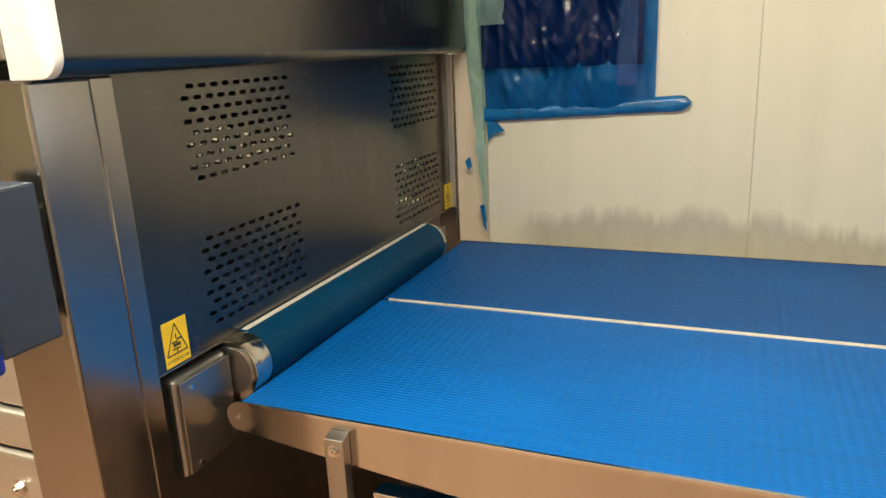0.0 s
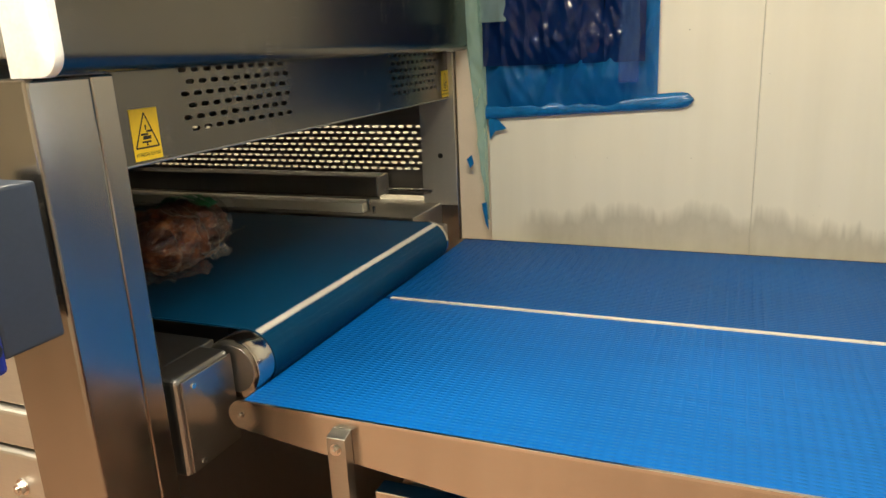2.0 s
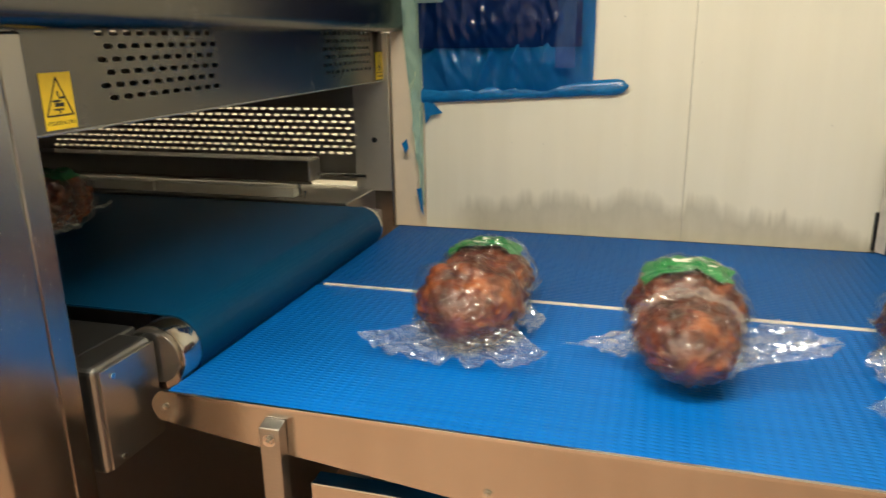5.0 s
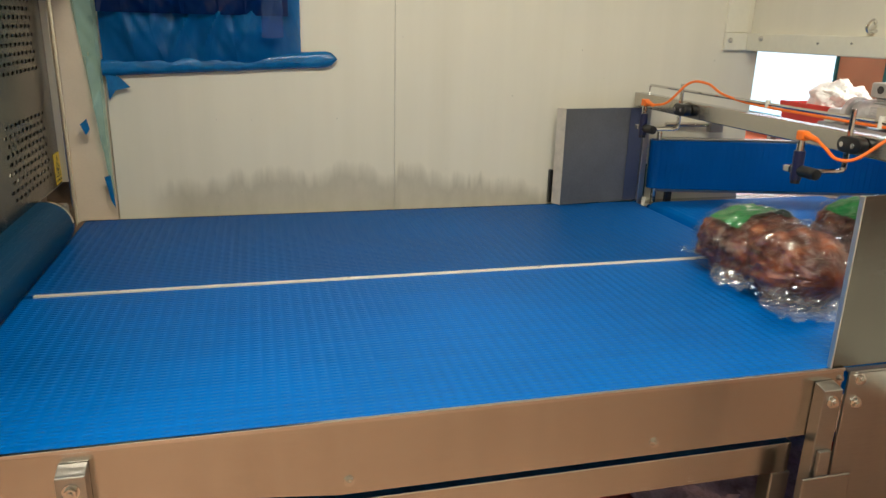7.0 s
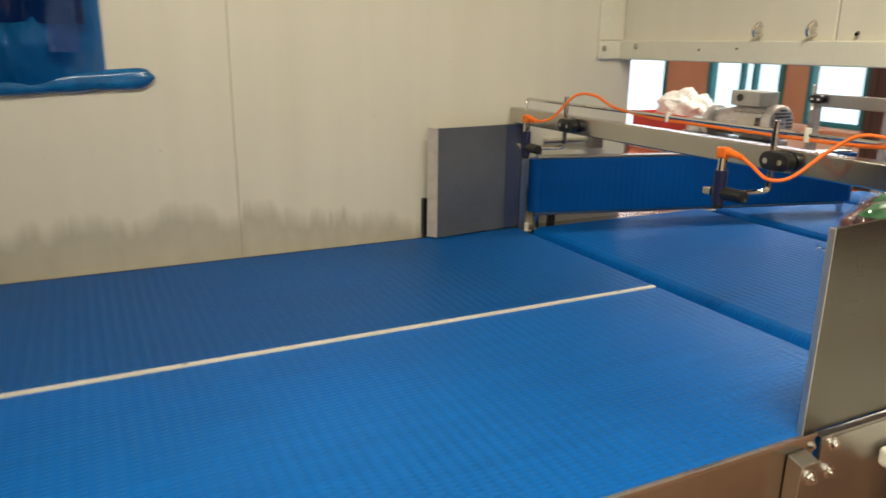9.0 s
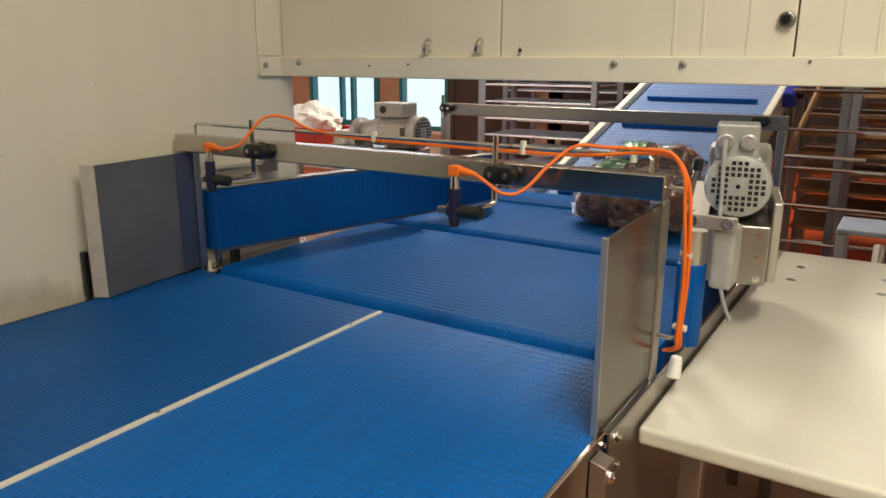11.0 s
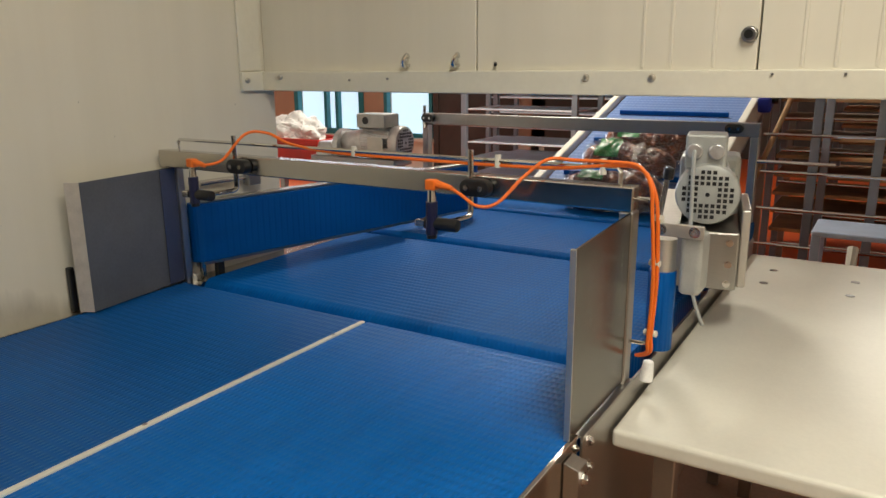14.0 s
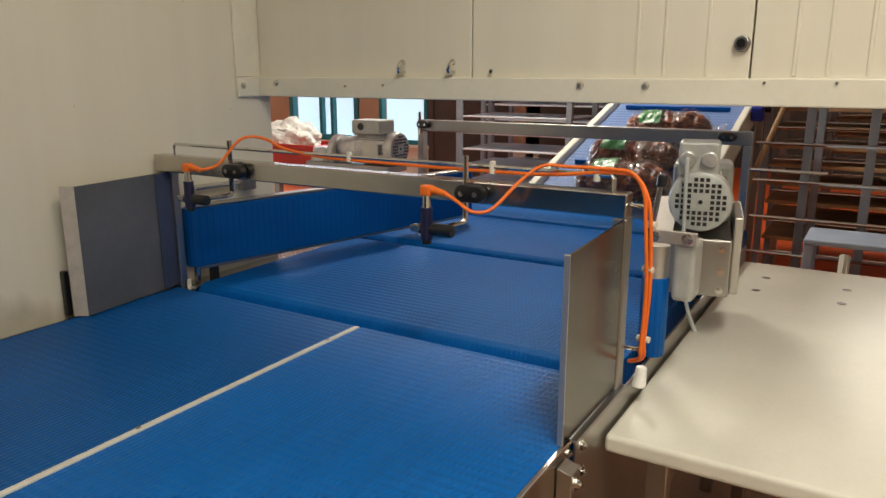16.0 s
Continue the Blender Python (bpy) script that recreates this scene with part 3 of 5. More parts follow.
# housing behind the hood, side walls, back
part("upper_housing", box(-1.75, -0.135, -0.262, 1.42, 1.545, 2.15, 0.004), STEEL, machine)
part("back_panel", box(-1.78, -1.75, -0.262, 1.42, 0.1, 2.15, 0.004), STEEL_DARK, machine)
slots = [(-1.50 + 0.034 * i + (0.017 if j % 2 else 0), 1.118 + 0.0215 * j) for j in range(8) for i in range(38)]
part("side_grille", slotted(-1.74, -0.165, 1.02, 1.54, slots, 0.024, 0.0085, 0.003, "y", 1.345), STEEL, machine, "slotted steel side panel")
part("side_frame", box(-0.20, -0.165, 1.30, 1.342, 1.0, 1.54, 0.003), STEEL, machine)
part("near_side_panel", box(-1.74, -0.208, -0.262, -0.25, 0.985, 1.545, 0.003), SATIN, machine)
for z0, z1 in ((0.905, 0.978), (0.45, 0.897), (0.08, 0.442)):
    p = part("side_panel", box(-1.74, -0.212, -0.270, -0.238, z0, z1, 0.009, 3), SATIN, machine, "brushed steel cover panel")
for x, z in ((-0.292, 0.828), (-1.2, 0.828), (-0.292, 0.52)):
    bolt(machine, (x, -0.270, z), (0, -1, 0), 0.012)
part("side_cover", box(-1.74, -0.206, -0.234, -0.20, 0.06, 0.98), STEEL_DARK, machine)
part("lower_body", box(-1.74, -0.16, -0.198, 1.36, 0.12, 0.86, 0.006), STEEL_DARK, machine)
part("chamber_bed", box(-1.74, -0.135, 1.06, 1.34, 0.87, 1.005, 0.004), STEEL, machine)
part("chamber_bed", box(-1.74, -0.135, -0.108, 0.075, 0.87, 0.985, 0.004), STEEL_DARK, machine)
# sealing bars at the back of the chamber
part("sealing_bar", box(-1.70, -0.345, 1.235, 1.325, 1.03, 1.105, 0.006), STEEL_DARK, machine, "dark steel sealing bar")
part("sealing_rail", box(-1.70, -0.335, 1.225, 1.233, 1.024, 1.036, 0.002), CHROME, machine)
for x0, x1 in ((-1.66, -0.872), (-0.862, -0.335)):
    part("seal_block", box(x0, x1, 1.095, 1.140, 1.006, 1.040, 0.004), PE_WHITE, machine, "white plastic sealing block")
part("clamp_post", rod((-0.325, 1.12, 1.006), (-0.325, 1.12, 1.05), 0.008, 12), CHROME, machine)
part("clamp_post", rod((-0.295, 1.10, 1.006), (-0.295, 1.10, 1.03), 0.006, 12), CHROME, machine)
part("hinge_rod", rod((-0.34, 1.29, 1.05), (-0.16, 1.29, 1.05), 0.006, 10), CHROME, machine)
# drive box beside the roller
d = part("drive_box", box(-0.30, -0.074, -0.108, 0.044, 0.785, 0.984, 0.012, 3), STEEL_DARK, machine, "steel drive cover beside the roller")
part("cover_plate", box(-0.0735, -0.069, -0.098, 0.042, 0.792, 0.976, 0.002), STEEL, machine, "bolted steel cover plate")
for z in (0.958, 0.804):
    part("screw", rod((-0.069, -0.070, z), (-0.0665, -0.070, z), 0.0055, 12), CHROME, machine)

# chamber conveyor: smooth belt round a steel roller
AX, AZ, AR = -0.075, 0.938, 0.064
chamber = thing("chamber_conveyor", "smooth blue-green conveyor belt running out of the machine", "conveyor belt")
poly = [(-1.70, AZ + AR), (-1.70, AZ + AR - 0.006)]
outer = [(AX + AR * math.sin(a), AZ + AR * math.cos(a)) for a in (math.pi * k / 20 for k in range(21))]
inner = [(AX + (AR - 0.003) * math.sin(a), AZ + (AR - 0.003) * math.cos(a)) for a in (math.pi * k / 20 for k in range(21))]
poly = [(-1.70, AZ + AR)] + outer + [(-1.70, AZ - AR), (-1.70, AZ - AR + 0.003)] + inner[::-1] + [(-1.70, AZ + AR - 0.003)]
part("belt", prism(poly, "y", 0.104, 1.036), BELT_SMOOTH, chamber, smooth=True)
part("roller", rod((AX, 0.062, AZ), (AX, 1.048, AZ), AR - 0.0035, 40, None, 0.002), CHROME, chamber, "polished steel end roller", smooth=True)
for ya, yb in ((0.050, 0.103), (1.037, 1.056)):
    part("roller_collar", rod((AX, ya, AZ), (AX, yb, AZ), AR - 0.001, 40, None, 0.002), CHROME, chamber, smooth=True)
part("roller_recess", rod((AX, 0.0485, AZ), (AX, 0.0502, AZ), 0.050, 32), STEEL_DARK, chamber, "dark recessed roller end")
part("end_bracket", box(-0.20, -0.03, 1.062, 1.10, 0.90, 0.985, 0.006), STEEL_DARK, chamber)
part("slider_bed", box(-1.65, AX - 0.06, 0.12, 1.02, 0.915, 0.990), STEEL_DARK, chamber)
# the white seam that comes over the roller
seam = part("seam_strip", box(-0.008, 0.006, 0.106, 1.034, AR - 0.0005, AR + 0.0012, 0.0005), STRIP, chamber, "white seam across the belt")
seam.matrix_local = pose(AX, 0, AZ)

# sliding door
gate = thing("sliding_door", "slotted stainless steel sliding door with yellow warning stickers", "sliding door", m=pose(-0.09, 0, 1.0))
slots = []
for y0 in (0.035, 0.868):
    for z0 in (0.042, 0.324):
        for j in range(9):
            for i in range(10):
                slots.append((y0 + 0.0335 * i + (0.0165 if j % 2 == 0 else 0), z0 + 0.0208 * j))
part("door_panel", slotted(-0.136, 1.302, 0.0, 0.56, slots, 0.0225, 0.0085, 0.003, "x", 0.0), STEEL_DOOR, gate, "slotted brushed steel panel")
part("door_lip", box(-0.016, 0.0025, -0.136, 1.302, -0.004, 0.004, 0.0015), STEEL, gate, "folded lower lip")
for y in (-0.132, 1.298):
    part("door_edge", box(-0.016, 0.003, y - 0.004, y + 0.004, 0.004, 0.56, 0.001), STEEL, gate)


def lettering(text, size, parent, m, material, name="lettering"):
    cu = bpy.data.curves.new(name, "FONT")
    cu.body, cu.size, cu.align_x, cu.extrude = text, size, "CENTER", 0.0001
    tmp = new(name, cu)
    bpy.context.view_layer.update()
    me = bpy.data.meshes.new_from_object(tmp.evaluated_get(bpy.context.evaluated_depsgraph_get()))
    bpy.data.objects.remove(tmp)
    ob = new(name, me)
    me.materials.clear()
    me.materials.append(material)
    ob.parent = parent
    ob.matrix_local = m
    return ob


def warning_sticker(y, z):
    """Yellow crush-hazard sticker, 58 x 84 mm, on the door's face."""
    st = part("warning_sticker", box(0, 0.0006, -0.031, 0.031, 0.0, 0.085), YELLOW, gate, "yellow warning sticker with a black triangle")
    st.matrix_local = pose(0.0034, y, z)
    tri = bmesh.new()
    o, i = 0.026, 0.0205
    for a, b in (((-o, 0.021), (0.0, 0.078)), ((o, 0.021), (0.0, 0.078)), ((-o, 0.021), (o, 0.021))):
        va, vb = Vector((0.0009, *a)), Vector((0.0009, *b))
        dv = (vb - va).normalized()
        nv = Vector((0, -dv.z, dv.y)) * 0.0014
        vs = [tri.verts.new(p) for p in (va - nv, vb - nv, vb + nv, va + nv)]
        tri.faces.new(vs)
    part("triangle_print", tri, INK, st)
    sign = bmesh.new()
    bx(sign, 0.0007, 0.0010, -0.008, 0.010, 0.034, 0.040)
    bx(sign, 0.0007, 0.0010, -0.012, 0.004, 0.041, 0.0445)
    bx(sign, 0.0007, 0.0010, 0.001, 0.013, 0.0455, 0.049)
    bx(sign, 0.0007, 0.0010, -0.011, 0.009, 0.0285, 0.0315)
    bx(sign, 0.0007, 0.0010, -0.0015, 0.0015, 0.0235, 0.0285)
    bx(sign, 0.0007, 0.0010, -0.0015, 0.0015, 0.050, 0.058)
    part("symbol_print", sign, INK, st)
    lettering("ATTENZIONE ALLE MANI", 0.0062, st, Matrix(((0, 0, 1, 0.0008), (1, 0, 0, 0.0), (0, 1, 0, 0.007), (0, 0, 0, 1))) @ Matrix.Diagonal((0.78, 1.35, 1, 1)), INK)
    return st


warning_sticker(-0.072, 0.004)
warning_sticker(1.266, 0.004)

# control box on the near side
cbx = thing("control_box", "blue-grey control box hung beside the machine", "control box")
part("box_body", box(-0.16, -0.035, -0.424, -0.331, 1.166, 1.388, 0.005), BLUE_GREY, cbx)
part("front_edge", box(-0.165, -0.030, -0.475, -0.425, 1.150, 1.395, 0.008), NAVY, cbx, "dark blue front edge")
part("bracket", box(-0.15, -0.10, -0.332, -0.2985, 1.2, 1.34, 0.003), STEEL, cbx)
for z in (1.19, 1.28):
    part("knob", rod((-0.03, -0.45, z), (-0.018, -0.45, z), 0.014, 16, None, 0.003), BLACK, cbx, "black knob")

# ---- the main conveyor ----
conv = thing("main_conveyor", "wide blue modular belt conveyor with stainless side rails", "conveyor belt")
BX0, BX1, BW = -0.050, 1.715, 1.222
NR = 0.030
NL = 0.015
lo = [(BX0 + 0.034 - NL * math.sin(a), 0.9 - NL + NL * math.cos(a)) for a in (math.pi * k / 12 for k in range(13))]
hi = [(BX1 - NR + NR * math.sin(a), 0.9 - NR + NR * math.cos(a)) for a in (math.pi * k / 12 for k in range(13))]
for y0, y1, lane in ((0.003, 0.6045, BELT), (0.6205, BW, BELT_FAR_SHADED)):
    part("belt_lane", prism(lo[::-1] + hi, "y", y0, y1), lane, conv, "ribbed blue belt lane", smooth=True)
part("wear_strip", box(-0.002, 1.686, 0.605, 0.617, 0.86, 0.9035, 0.0015), STRIP, conv, "ivory strip between the lanes")
teeth = bmesh.new()
for k in range(133):
    bx(teeth, 0.006 + 0.0127 * k, 0.006 + 0.0127 * k + 0.0085, 0.6172, 0.6206, 0.885, 0.8998)
part("belt_edge_teeth", teeth, BELT_FAR_SHADED, conv, "toothed edge of the belt modules")
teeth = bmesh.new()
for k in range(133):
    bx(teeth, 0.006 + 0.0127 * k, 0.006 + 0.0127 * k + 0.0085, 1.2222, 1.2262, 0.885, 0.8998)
part("belt_edge_teeth", teeth, BELT_FAR_SHADED, conv, "toothed edge of the belt modules")
for x in (0.16, 0.645, 1.107, 1.582):
    part("strip_screw", rod((x, 0.6125, 0.9033), (x, 0.6125, 0.9042), 0.0042, 12), STEEL_DARK, conv)
nose = [(-0.022 + 0.031 * math.cos(a), 0.8705 + 0.031 * math.sin(a)) for a in (math.pi / 2 + math.pi * k / 12 for k in range(11))]
rail = nose + [(0.10, 0.826), (0.555, 0.775), (1.437, 0.775), (1.437, 0.9015)]
part("side_rail", prism(rail, "y", -0.004, 0.001), STEEL_X, conv, "brushed steel side rail")
part("side_rail", prism(rail[:-2] + [(1.70, 0.775), (1.70, 0.9015)], "y", BW + 0.0045, BW + 0.0095), STEEL_X, conv, "brushed steel side rail")
part("rail_lip", box(0.0, 1.437, -0.0065, -0.004, 0.8955, 0.9025, 0.001), CHROME, conv)
bolt(conv, (-0.025, -0.004, 0.871), (0, -1, 0), 0.006, washer=False)
for x in (0.569, 1.079):
    bolt(conv, (x, -0.004, 0.798), (0, -1, 0), 0.0065)
# support clips
for x in (0.198, 1.398):
    c = part("support_clip", prism([(-0.005, 0.881), (-0.030, 0.874), (-0.030, 0.55), (-0.005, 0.55)], "x", x - 0.019, x + 0.019, 0.0015), STEEL, conv, "bolted steel support clip")
    bolt(conv, (x, -0.030, 0.853), (0, -1, 0), 0.0085)
# under-frame
part("frame_beam", box(0.245, 1.372, 0.012, 0.052, 0.690, 0.752, 0.003), STEEL_X, conv, "steel under-frame beam")
part("frame_beam", box(0.02, 1.60, 1.17, 1.21, 0.690, 0.752, 0.003), STEEL_X, conv)
for x in (0.30, 1.33):
    part("cross_beam", box(x, x + 0.04, 0.053, 1.169, 0.69, 0.75, 0.003), STEEL, conv)
for x, y in ((0.198, 0.03), (1.36, 0.03), (0.198, 1.19), (1.36, 1.19)):
    part("leg", box(x - 0.02, x + 0.02, y - 0.017, y + 0.017, 0.03, 0.689, 0.003), STEEL, conv)
    part("foot", rod((x, y, 0.0), (x, y, 0.031), 0.028, 16, 0.018), RUBBER, conv)
part("splash_plate", box(1.355, 1.455, -0.045, -0.040, 0.42, 0.712, 0.002), STEEL, conv, "hanging steel plate")
part("plate_hanger", box(1.385, 1.41, -0.0395, -0.031, 0.60, 0.76, 0.002), STEEL, conv)
part("drive_roller", rod((0.02, 0.02, 0.865), (0.02, 1.20, 0.865), 0.02, 16), STEEL_DARK, conv)

# ---- the second line: transfer belts under the sensor frame ----
line = thing("transfer_conveyor", "blue transfer belts in a stainless steel frame", "conveyor belt")
part("side_panel", box(1.443, 3.05, -0.012, -0.006, 0.45, 0.893, 0.002), STEEL, line, "tall stainless side panel")
part("side_panel", box(1.74, 3.05, 1.30, 1.306, 0.45, 0.885, 0.002), STEEL, line)
for z in (0.881, 0.835):
    bolt(line, (1.466, -0.012, z), (0, -1, 0), 0.008)
    bolt(line, (1.431, -0.004, z), (0, -1, 0), 0.005)
part("folded_lip", box(1.443, 1.70, -0.012, 0.006, 0.893, 0.897, 0.001), STEEL, line)
for x0, x1 in ((1.728, 2.445), (2.482, 3.020), (3.045, 3.30)):
    r = 0.030
    a0 = [(x0 + r - r * math.sin(a), 0.903 - r + r * math.cos(a)) for a in (math.pi * k / 10 for k in range(11))]
    a1 = [(x1 - r + r * math.sin(a), 0.903 - r + r * math.cos(a)) for a in (math.pi * k / 10 for k in range(11))]
    part("belt", prism(a0[::-1] + a1, "y", 0.025, 1.195), BELT_LINE, line, "blue ribbed transfer belt", smooth=True)
part("edge_strip", box(1.745, 3.05, 1.20, 1.299, 0.870, 0.893, 0.003), STEEL_X, line, "stainless edge strip")
part("plastic_cap", rod((1.728, -0.028, 0.885), (1.733, -0.030, 0.926), 0.014, 16, 0.010, 0.004), SACK, line, "white plastic cap")
part("corner_block", box(1.705, 1.735, 1.225, 1.262, 0.88, 0.915, 0.004), PE_WHITE, line, "small white corner block")
part("roller_pin", rod((1.735, 1.20, 0.885), (1.735, 1.225, 0.885), 0.010, 12), CHROME, line)
for x, y in ((1.75, 0.03), (1.75, 1.27), (2.95, 0.03), (2.95, 1.27)):
    part("leg", box(x - 0.02, x + 0.02, y - 0.02, y + 0.02, 0.0, 0.86, 0.003), STEEL, line)

# vertical guard belts that steer the packs
GA = math.atan2(-0.25, 1.03)


def guard_belt(x, y, angle, length, name, label):
    g = thing(name, label, "guide belt", "guide belts", m=pose(x, y, 0.945, 0, 0, math.degrees(angle)))
    r = 0.028
    a0 = [(-r * math.sin(a), r * math.cos(a)) for a in (math.pi * k / 12 for k in range(13))]
    a1 = [(length + r * math.sin(a), r * math.cos(a)) for a in (math.pi - math.pi * k / 12 for k in range(13))]
    part("belt", prism(a0 + a1, "z", 0.0, 0.162), BELT_GUARD, g, "upright ribbed blue belt", smooth=True)
    part("top_plate", box(0.0, length, -0.018, 0.018, 0.163, 0.170, 0.002), STEEL, g)
    part("base_plate", box(0.0, length, -0.018, 0.018, -0.012, -0.002, 0.002), STEEL, g)
    for u in (0.0, length):
        part("axle", rod((u, 0, -0.05), (u, 0, 0.19), 0.009, 12), CHROME, g)
    part("post", box(0.04, 0.06, -0.01, 0.01, -0.055, -0.012), BLACK, g)
    return g


guard_belt(1.768, 1.238, GA, 1.10, "guide_belt", "upright blue guide belt set across the far edge of the line")
part("frame_rod", rod((1.80, 1.262, 1.155), (2.0, 1.235, 1.155), 0.008, 10), CHROME, line)
part("frame_block", box(1.95, 2.0, 1.225, 1.25, 1.13, 1.17, 0.003), STEEL, line)
part("green_cover", box(1.722, 1.752, 1.268, 1.292, 0.90, 1.02, 0.003), plain("dark_green_plastic", (0.02, 0.07, 0.045)), line, "dark green plastic cover")

# ---- sensor frame over the line ----
fr = thing("sensor_gantry", "stainless steel sensor frame bridging the conveyor", "gantry")
part("cross_beam", box(1.668, 1.704, -0.002, 1.252, 1.218, 1.262, 0.003), STEEL_X, fr, "square steel cross beam")
part("post", box(1.668, 1.704, -0.004, 0.022, 0.86, 1.2175, 0.003), STEEL, fr)
part("post", box(1.700, 1.722, 1.225, 1.255, 0.86, 1.2175, 0.003), STEEL, fr)
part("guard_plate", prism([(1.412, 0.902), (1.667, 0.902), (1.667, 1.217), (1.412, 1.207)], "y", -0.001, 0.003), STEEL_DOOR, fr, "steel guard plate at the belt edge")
part("plate_flange", prism([(1.4125, 0.901), (1.4125, 1.208), (1.4095, 1.2065), (1.4095, 0.901)], "y", -0.0012, 0.008), SATIN, fr)
part("guard_plate", prism([(1.409, 1.200), (1.704, 1.238), (1.704, 1.242), (1.409, 1.204)], "z", 0.904, 1.214), STEEL_GREY, fr, "film-covered grey steel guard plate")
part("plate_flange", prism([(1.4085, 1.1995), (1.4085, 1.2045), (1.395, 1.232), (1.391, 1.230)], "z", 0.904, 1.214), FLANGE_LIT, fr, "folded edge painted bright as if lit")
part("film_band", prism([(1.648, 1.2275), (1.703, 1.2345), (1.703, 1.2355), (1.648, 1.2285)], "z", 0.906, 1.212), NAVY_FILM, fr, "dark blue folded edge of the protective film")
part("plate_stay", box(1.388, 1.402, 1.250, 1.266, 0.90, 1.01, 0.003), BLACK, fr)
part("wire_rod", tube(bmesh.new(), [(1.686, 1.19, 1.262), (1.686, 1.19, 1.284), (1.686, 1.184, 1.290), (1.686, 1.17, 1.290), (1.686, 0.6, 1.290), (1.686, 0.05, 1.290), (1.686, 0.034, 1.290), (1.686, 0.028, 1.284), (1.686, 0.028, 1.262)], 0.0042, 8, False), CHROME, fr, "bent steel wire rod")
part("wire_rod", tube(bmesh.new(), [(1.686, -0.004, 1.240), (1.686, -0.028, 1.240), (1.686, -0.036, 1.236), (1.686, -0.040, 1.228), (1.686, -0.040, 1.0), (1.686, -0.040, 0.988), (1.686, -0.036, 0.980), (1.686, -0.028, 0.976), (1.686, -0.004, 0.976)], 0.0042, 8, False), CHROME, fr, "bent steel wire rod")


def clamp(parent, x, y, z):
    """A twin black clamp with two screw knobs."""
    c = part("clamp", prism([(y - 0.015 + 0.017 * math.cos(a), z + 0.017 * math.sin(a)) for a in (math.pi / 2 + math.pi * k / 10 for k in range(11))] + [(y + 0.015 + 0.017 * math.cos(a), z + 0.017 * math.sin(a)) for a in (-math.pi / 2 + math.pi * k / 10 for k in range(11))], "x", x - 0.024, x, 0.003), BLACK, parent, "black plastic clamp", smooth=True)
    for s in (-0.015, 0.015):
        part("clamp_screw", rod((x - 0.0275, y + s, z), (x - 0.0235, y + s, z), 0.0055, 10), CHROME, c)
    return c


def sensor(yb, ys, group="line sensors"):
    s = thing("line_sensor", "small dark blue light sensor with an orange plug", "sensor", group)
    clamp(s, 1.667, yb - 0.012, 1.240)
    part("rod", tube(bmesh.new(), [(1.655, yb, 1.312), (1.655, yb, 1.20), (1.655, yb, 1.19), (1.650, yb, 1.184), (1.640, yb + 0.002, 1.182), (1.572, ys - 0.02, 1.180)], 0.0058, 8, False), CHROME, s, "bent steel rod")
    c = part("sensor_clamp", rod((1.574, ys - 0.055, 1.180), (1.574, ys + 0.018, 1.180), 0.0125, 14, None, 0.004), BLACK, s, "black plastic clamp", smooth=True)
    part("clamp_tab", box(1.560, 1.577, ys + 0.012, ys + 0.032, 1.173, 1.187, 0.002), CHROME, s)
    part("sensor_body", rod((1.570, ys, 1.160), (1.570, ys, 1.222), 0.0115, 16, None, 0.001), SENSOR, s, "dark blue threaded barrel")
    part("sensor_nut", rod((1.570, ys, 1.222), (1.570, ys, 1.246), 0.0085, 12, 0.0075), CHROME, s)
    part("sensor_lens", rod((1.570, ys, 1.152), (1.570, ys, 1.160), 0.0095, 14), BLACK, s)
    p = bmesh.new()
    bx(p, 1.561, 1.579, ys - 0.012, ys + 0.010, 1.244, 1.264, 0.003)
    cy(p, (1.570, ys - 0.006, 1.257), (1.572, ys - 0.042, 1.250), 0.0085, 10, 0.005)
    part("plug", p, ORANGE, s, "orange angled plug")
    return s


sensor(0.955, 1.005)
sensor(0.312, 0.348)
cab = thing("sensor_cable", "orange sensor cable tied along the wire rod", "cable", "orange cables")
part("cable_jacket", tube(bmesh.new(), [(1.572, 0.965, 1.251), (1.60, 0.935, 1.262), (1.64, 0.90, 1.318), (1.672, 0.86, 1.320), (1.682, 0.80, 1.297), (1.686, 0.68, 1.284), (1.684, 0.50, 1.282), (1.687, 0.30, 1.281), (1.683, 0.15, 1.284), (1.682, 0.04, 1.296), (1.680, -0.010, 1.292), (1.677, -0.034, 1.262), (1.676, -0.044, 1.215), (1.679, -0.049, 1.10), (1.676, -0.046, 1.0), (1.680, -0.045, 0.965), (1.70, -0.018, 0.945)], 0.0034, 8), ORANGE, cab, smooth=True)
cab = thing("sensor_cable", "orange sensor cable looping down from the cross beam", "cable", "orange cables")
part("cable_jacket", tube(bmesh.new(), [(1.572, 0.306, 1.250), (1.575, 0.286, 1.238), (1.58, 0.255, 1.220), (1.60, 0.225, 1.226), (1.635, 0.19, 1.272), (1.66, 0.155, 1.302), (1.68, 0.11, 1.301), (1.679, 0.03, 1.302), (1.676, -0.008, 1.297), (1.673, -0.030, 1.266), (1.672, -0.036, 1.215), (1.673, -0.044, 1.10), (1.671, -0.042, 0.99), (1.676, -0.040, 0.965), (1.70, -0.014, 0.945)], 0.0034, 8), ORANGE, cab, smooth=True)
